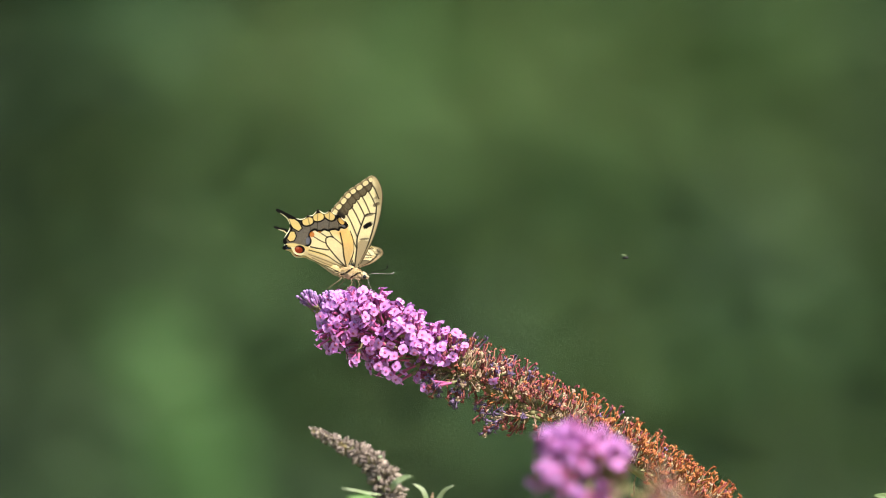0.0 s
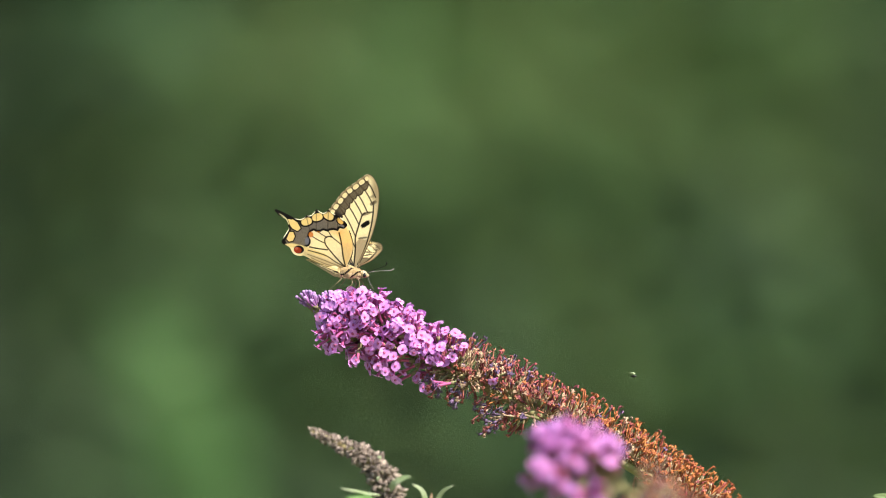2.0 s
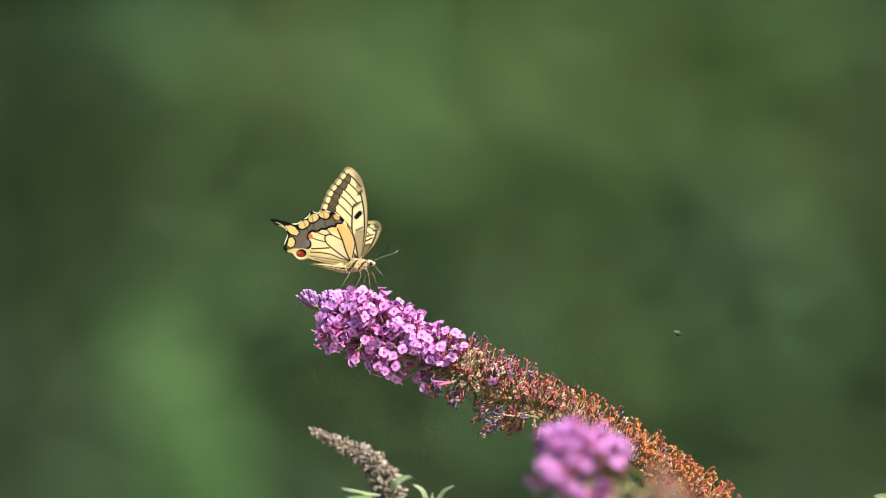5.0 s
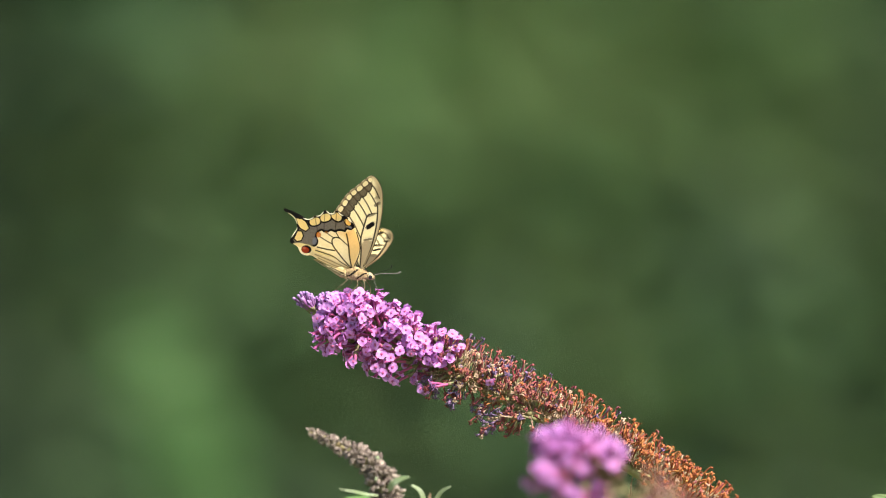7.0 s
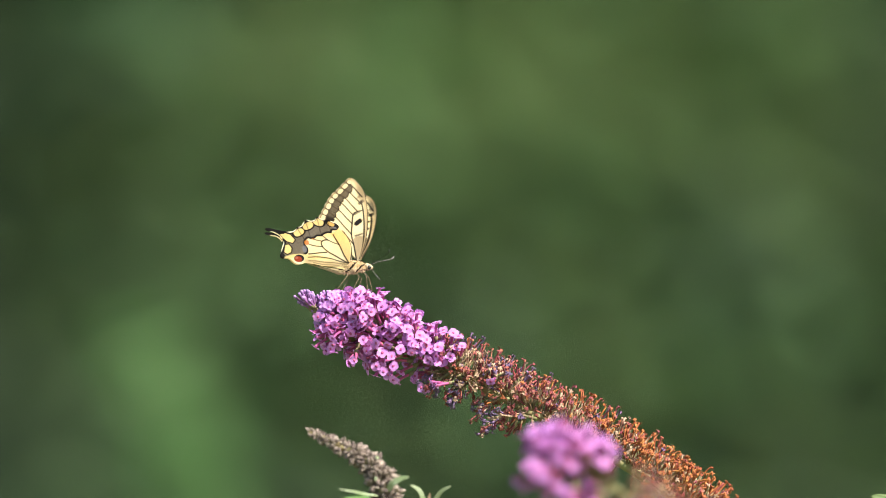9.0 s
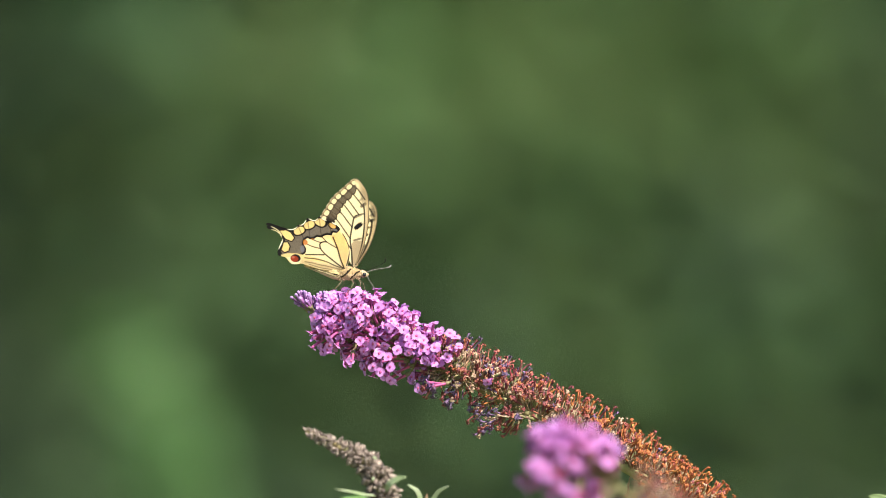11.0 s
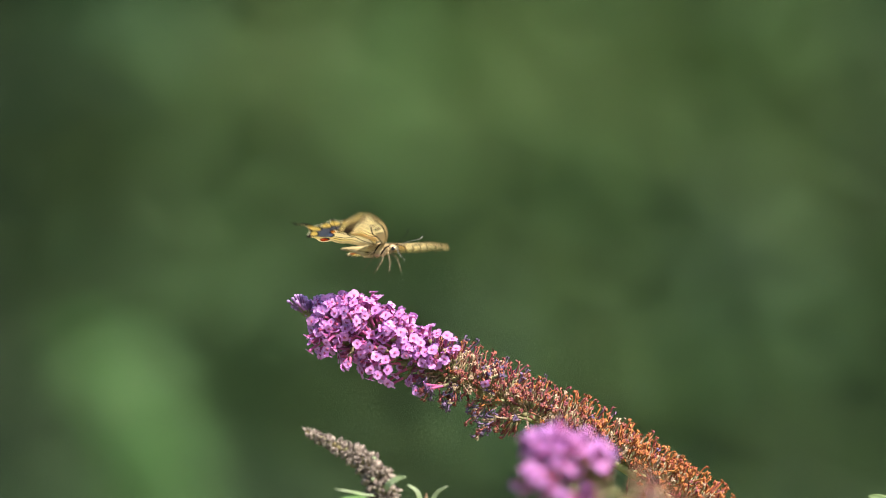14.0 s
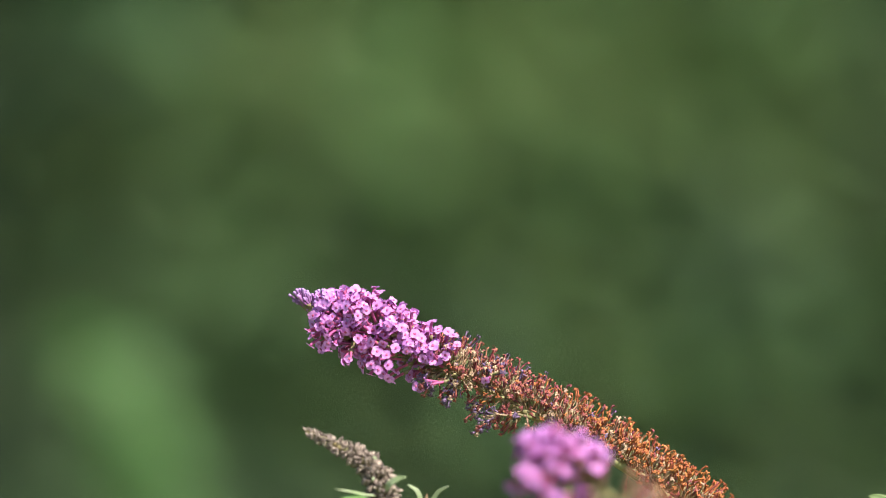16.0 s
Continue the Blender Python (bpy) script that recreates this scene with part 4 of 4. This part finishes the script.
        wings[key + "_hind"] = part("hindwing", wing_mesh("hindwing", HIND, hind_pattern, s, HIND_SPACE), ob, Matrix.Translation((HIND_HINGE, s * .0014, 0)))
    return ob, wings


butterfly, wings = build_butterfly()


# ---------------------------------------------------------------- small fly
def build_fly():
    ob = thing("small_fly", (0, 0, ZC), "tiny dark fly with clear wings, hovering in the air", "fly")
    g = Geo()
    g.tube([(-.0013, 0, 0), (-.0008, 0, 0), (0, 0, .0001), (.0006, 0, .0001), (.0010, 0, 0), (.0013, 0, 0)], [.0002, .0005, .0006, .0005, .0004, .0002], 8)
    part("body", g.mesh("body", [M_CHITIN]), ob)
    for s in (-1, 1):
        w = Geo()
        w.add([(0, 0, 0), (-.0009, s * .0012, .0004), (-.0018, s * .0028, .0008), (-.0007, s * .0034, .001), (.0005, s * .0018, .0006)], [(0, 1, 2, 3, 4)])
        part("wing", w.mesh("wing", [M_PALE]), ob, Matrix.Translation((0, 0, .0007)))
    return ob


fly = build_fly()


# ---------------------------------------------------------------- what moves
# butterfly: seconds, across, down, pitch, yaw, roll, near and far forewing open, their sweep, near and far hindwing open, their sweep, near and far forewing twist
FLIGHT = [(0, 623.9, 472.3, 10.4, -3.2, 0.1, -2.8, 74.6, -7.5, -2.8, -0.8, 47.3, -7.7, -10.4, 0.1, 0),
          (0.5, 623, 472.2, 8.2, -3.9, 0.3, -2.8, 74.5, -5.8, -2.8, -0.8, 19.8, -4.7, -4.1, 0, 0),
          (1, 623.8, 472.5, 7.9, -3, 0.3, -2.8, 74.3, -5.3, -2.1, -0.8, 20.1, -4.6, -4, 0, 0),
          (1.5, 623.6, 472.7, 8.3, -3.7, 0.3, -2.9, 74.6, -5.6, -2.8, -0.9, 20.1, -4.7, -4, 0, 0),
          (2, 624.1, 471, 5.9, -3.8, 0.3, -2.9, 72.8, -5.1, -2.5, -0.9, 19.5, -3.7, -3.2, 0, 0),
          (2.5, 628.4, 456.1, -15.1, -5.5, -0.5, -12.4, 71.5, -6.6, -2.6, -10.3, 19.2, 1.1, 1, -0.5, 0.2),
          (3, 625.1, 455.8, -14.4, -7.6, -0.3, -12.1, 69.3, -10.5, -4.2, -10, 20.4, 0.8, 0.7, -0.6, -0),
          (3.5, 625.7, 454.1, -14, -3.8, -1.6, -14.9, 58.4, -7.5, -1.7, -12.8, 19.8, 1.1, 1, -0.8, 0),
          (4, 629, 448.8, -9.9, -5.2, -2.3, -16.5, 62.2, -14.1, -7.4, -14.5, 42, -6.9, -6.2, -0.7, 0),
          (4.2, 626.7, 449.4, -20.3, -3.3, -1, -13.6, 65.5, -5.2, -1.4, -11.6, 18.6, 2.9, 2.5, -0.4, 0),
          (5.2, 632.8, 460.2, -5.4, -6.1, -0.2, -7.9, 64.6, -6.3, -3.1, -5.9, 18.2, -0.9, -0.8, -0.2, -0),
          (6.3, 638.9, 470.9, 9.4, -9, 0.6, -2.2, 63.8, -7.3, -4.9, -0.2, 18, -4.7, -4.1, -0, -0),
          (6.5, 639.3, 471.3, 10.2, -9.3, 0.6, -2.2, 63.8, -8, -5.5, -0.2, 17.8, -5.1, -4.4, -0, 0.1),
          (7, 638.8, 472.8, 7.9, -10.3, 0.8, -1.8, 63.7, -8.7, -6.7, 0.3, 17.1, -3.6, -3.1, -0.1, -0),
          (7.5, 635.6, 474.4, 3.5, -7.7, 0.3, -9, 50.9, -7.7, -2.2, -7, 14.6, -2, -1.8, -0.3, -0.4),
          (8, 638.6, 455.7, -4.2, -15.9, 1.1, -7, 53.6, -16.8, -8.9, -4.9, 35.3, -5.8, -4.6, -0.2, 0.2),
          (8.5, 637.5, 459.6, -5.1, -10.2, 0.2, -3.1, 12.1, 11.5, 12.1, -1.1, 12.1, 2.2, 4.4, 0.1, -0),
          (9, 632.2, 461.5, -5.5, 6.4, -5.1, -22.8, 37.7, -4.9, 4.6, -20.7, 27.7, -6.7, -5.8, -1.5, -0),
          (9.2, 631.5, 466.4, -5.8, -2.4, -1.8, -15.6, 40.3, -3.5, 1.9, -13.5, 20.5, -2.3, -2, -0.6, -0),
          (10.2, 630.5, 469.4, -3.2, -0.1, -2.1, -16.1, 39.5, -4.5, 2.1, -14.1, 21.1, -3.7, -3.2, -0.7, -0),
          (11.3, 629.5, 472.4, -0.7, 2.3, -2.4, -16.7, 38.6, -5.5, 2.4, -14.7, 21.7, -5, -4.3, -0.9, 0),
          (11.5, 629.5, 472.4, -0.7, 2.3, -2.4, -16.7, 38.6, -5.5, 2.4, -14.7, 21.7, -5, -4.3, -0.9, 0),
          (12, 644.6, 461.4, -5.4, -4.6, -0.8, -13.2, 45, -8.4, -1.8, -11.1, 18.1, -3.6, -3.1, -0.6, -0),
          (12.5, 651.3, 455.8, -6.1, -12.4, 0.9, -1.6, 52.5, -8.1, -5.4, 0.4, 14.1, -5.6, -4.8, -0.1, 0.2),
          (13, 651.4, 457.3, -3.1, -7.8, 0.5, -2.5, 31.4, 0.5, 1.2, -0.5, 8.4, -5.8, -5, -0, 0),
          (13.5, 646.7, 464.4, -2.7, -8.3, 0.8, -1.8, 47.6, 0.1, 2.8, 0.2, 12.9, -3, -2.6, -0.1, 0.1),
          (13.7, 646.7, 464.4, -2.7, -8.3, 0.8, -1.8, 47.6, 0.1, 2.8, 0.2, 12.9, -3, -2.6, -0.1, 0.1),
          (13.8, 649.3, 460.4, -4.4, -11.5, 0.9, -1.7, 31.5, -4, 2.6, 0.3, 10.6, -1, -0.9, 0.1, 0.1),
          (13.9, 651.1, 457.8, -5.5, -13.7, 1, -1.6, 20.8, -6.7, 2.5, 0.4, 9, 0.3, 0.3, 0.2, 0.1),
          (14, 686, 430, -9, -26, -7, 80, 87, 7, 7, 71, 85, 16, 16, 0, 0),
          (14.1, 712.4, 392.8, -8, -13.5, -4.6, 113.8, 130.5, 1.8, 0.2, 112.6, 123.9, -15, -13.8, 3.7, -0.4),
          (14.2, 751.6, 362.5, -27.2, -13.4, -1.6, 76.2, 104.6, -2, -3.9, 74.9, 101.6, -14.6, -13.6, 6.1, 6.4),
          (14.3, 779.7, 357.4, -37.1, -5.7, 1.3, 42.9, 75.2, -5.8, 14.7, 60.6, 83.7, 1.6, -3.6, -9.9, -0.4),
          (14.4, 834, 359.1, -30.8, -28.1, 4.4, 6.4, 41.2, 4.3, 8, 31.7, 39.4, -4.3, -4, 7.7, 6.9),
          (14.5, 870.8, 357.5, -15.2, -32.1, 9.2, 48.8, 86, 8.3, 0.5, 46.2, 83.9, -6.3, -6.5, 0.5, 26.3),
          (14.6, 935.3, 327, -9.3, -19.2, -11.2, 127.1, 147, 12.6, 11.9, 127.3, 136.4, -16.8, -20.2, 6.8, 8.2),
          (14.7, 977.8, 309.3, -14.1, -17.5, -18.6, 147.9, 150.4, 0.9, -0.7, 148.6, 146.3, -14.3, -16.5, 6.3, 7),
          (14.8, 1039.8, 299.9, -33.4, -13, -5.2, 70.7, 111.3, -7.7, -10, 68.5, 112.4, -16.5, -16, 6, 6),
          (14.9, 1084.7, 300.9, -37.1, -23.4, 6.8, 14.7, 37.2, -2.1, -2.3, 35.3, 80.8, -8.8, -12.3, -9.2, -3.1),
          (15, 1163, 303, -13, -37, 4, 80, 77, 6, 6, 74, 72, -14, -14, 26, 42),
          (15.1, 1212.7, 264.4, -9.3, -29.4, -16.3, 173.6, 140.9, 5, 14.7, 175.1, 141, -6.9, -6.4, 8.8, 4.8),
          (15.2, 1299.3, 202.8, -47.1, -40.2, -1.2, 125.7, 130.9, -5.6, -7.7, 127.4, 127.7, 4.5, 4.2, 6.2, 6.6),
          (15.3, 1347.4, 167.1, -40.5, -44.7, 10.2, 26.1, 90.5, -2.5, 12.6, 57.7, 104, -12.9, -11.6, -11.3, -1.3),
          (15.4, 1440.8, 151.4, -36.3, -56.6, 22.7, -4.9, 15.7, 5.1, 38.4, -2, 16.6, -3.4, -3.1, 10.6, -0.5),
          (15.5, 1498.2, 142.4, -30.8, -63.4, 27.3, 18.5, 51.3, 0.1, 7.9, -2, 50.5, -2.7, -2.8, 15.6, 27.5),
          (15.6, 1592.4, 110, -17.3, -65.3, 0.2, 88.8, 86.7, 22, 22, 88.7, 86.4, -2.4, -2.2, 6, 6),
          (15.7, 1716.8, 135, -1.5, -54.9, 0.2, 106.7, 105.8, 22, 22, 106.3, 105.4, -2, -1.9, 6, 6),
          (15.8, 1795, 140, -1.5, -54.9, 0.2, 60, 60, 22, 22, 60, 60, -2, -1.9, 6, 6),
          (15.9, 1880, 140, -1.5, -54.9, 0.2, 36, 36, 22, 22, 36, 36, -2, -1.9, 6, 6),
          (16, 1960, 135, -1.5, -54.9, 0.2, 60, 60, 22, 22, 60, 60, -2, -1.9, 6, 6)]
# flower head: seconds, across, down, turn in degrees (tip upwards)
SWAY = [(0, 0, 0, 0), (0.5, -.2, .4, .05), (1, .4, .3, .03), (1.5, .6, .4, -.03), (2, .5, -.4, -.03), (2.5, -1, -.3, .01), (3, -1.7, -.1, .22), (3.5, -2, -.9, .26), (4, -.9, -.3, .18),
        (5.2, -1, -.5, .08), (6.5, -1.2, -.8, -.04), (7, -.6, -.6, -.15), (7.5, 1.8, -.1, -.14), (8, 1.3, .3, -.1), (8.5, .9, -.6, -.14), (9, .4, -.4, .09), (10.2, 0, -.4, 0),
        (11.5, -.6, -.3, -.07), (12, -2, -.7, -.29), (12.5, -.7, -.9, .01), (13, .4, -.3, .06), (13.5, -.7, -1.1, -.23), (14, -1.3, -1.8, -.63), (14.5, 0, -1.1, .54), (15, 3.6, -1.2, 1.89),
        (15.5, .2, -1.3, 1.11), (16, -4.4, -1.8, .17)]
NEAR_SWAY = [(0, 0, 0), (0.5, -3, -1.5), (1, -6, -3), (1.5, -8.5, -3), (2, -10.7, -5), (2.5, -13, -4.8), (3, -12.3, -5.4), (3.5, -10, -6), (4, -4.6, -6), (5.2, 1, -4), (6.5, 0, -1.5),
             (7, -3, 0), (7.5, -7, 0), (8, -13, 0), (8.5, -18, -1.5), (9, -19, -3), (10.2, -12, -4), (11.5, -6, -3), (12, -6, -1.5), (12.5, -6, -.7), (13, -7.6, 1.6), (13.5, -13.7, 3),
             (14, -16.8, 3), (14.5, -19.2, 2.5), (15, -20.7, 3.8), (15.5, -23.8, 6), (16, -26.8, 6.2)]
FLY = [(0, 1107, 457), (0.5, 970, 517), (1, 1090, 654), (1.5, 1226, 715), (2, 1123, 666), (2.5, 1050, 537), (3, 1163, 521), (3.5, 1541, 566), (4, 1446, 562), (4.2, 1341, 521), (5.2, 1200, 600),
       (6.3, 1248, 585), (6.5, 1414, 606), (7, 1640, 640), (9, 1680, 600), (12, 1690, 620), (14.2, 1650, 730), (14.8, 1550, 806), (15, 1508, 815), (15.2, 1477, 835), (15.5, 1518, 872), (15.7, 1560, 870), (16, 1620, 880)]


def motions():
    walk(butterfly, [(row[0], Matrix.Translation(at(row[1], row[2])) @ pose(0, 0, 0, row[5], row[3], row[4])) for row in FLIGHT])
    for i, (key, s) in enumerate((("near", -1), ("far", 1))):
        fore, hind = [], []
        for row in FLIGHT:
            turn, sweep, twist = Matrix.Rotation(radians(-s * row[6 + i]), 4, "X"), Matrix.Rotation(radians(row[8 + i]), 4, "Y"), Matrix.Rotation(radians(s * row[14 + i]), 4, "Z")
            fore.append((row[0], Matrix.Translation((FORE_HINGE, s * .0009, 0)) @ turn @ sweep @ twist))
            turn, sweep = Matrix.Rotation(radians(-s * row[10 + i]), 4, "X"), Matrix.Rotation(radians(row[12 + i]), 4, "Y")
            hind.append((row[0], Matrix.Translation((HIND_HINGE, s * .0014, 0)) @ turn @ sweep))
        walk(wings[key + "_fore"], fore)
        walk(wings[key + "_hind"], hind)
    walk(main_head, [(t, Matrix.Translation(PIVOT + Vector((x * S, 0, -z * S))) @ pose(0, 0, 0, 0, a, 0)) for t, x, z, a in SWAY])
    walk(near_head, [(t, Matrix.Translation(FG_PIVOT + Vector((x * S * .92, 0, -z * S * .92)))) for t, x, z in NEAR_SWAY])
    walk(weed, [(t, Matrix.Translation((-0.142, 3.9, 0)) @ pose(0, 0, 0, 0, a, 0)) for t, a in ((0, 0), (4, .1), (7, 0), (9, -.3), (12.5, -1.2), (14, -1.8), (16, -2.1))])
    walk(fly, [(t, Matrix.Translation(at(x, z)) @ pose(0, 0, 0, 0, 0, 40 * math.sin(t * 3))) for t, x, z in FLY])


motions()
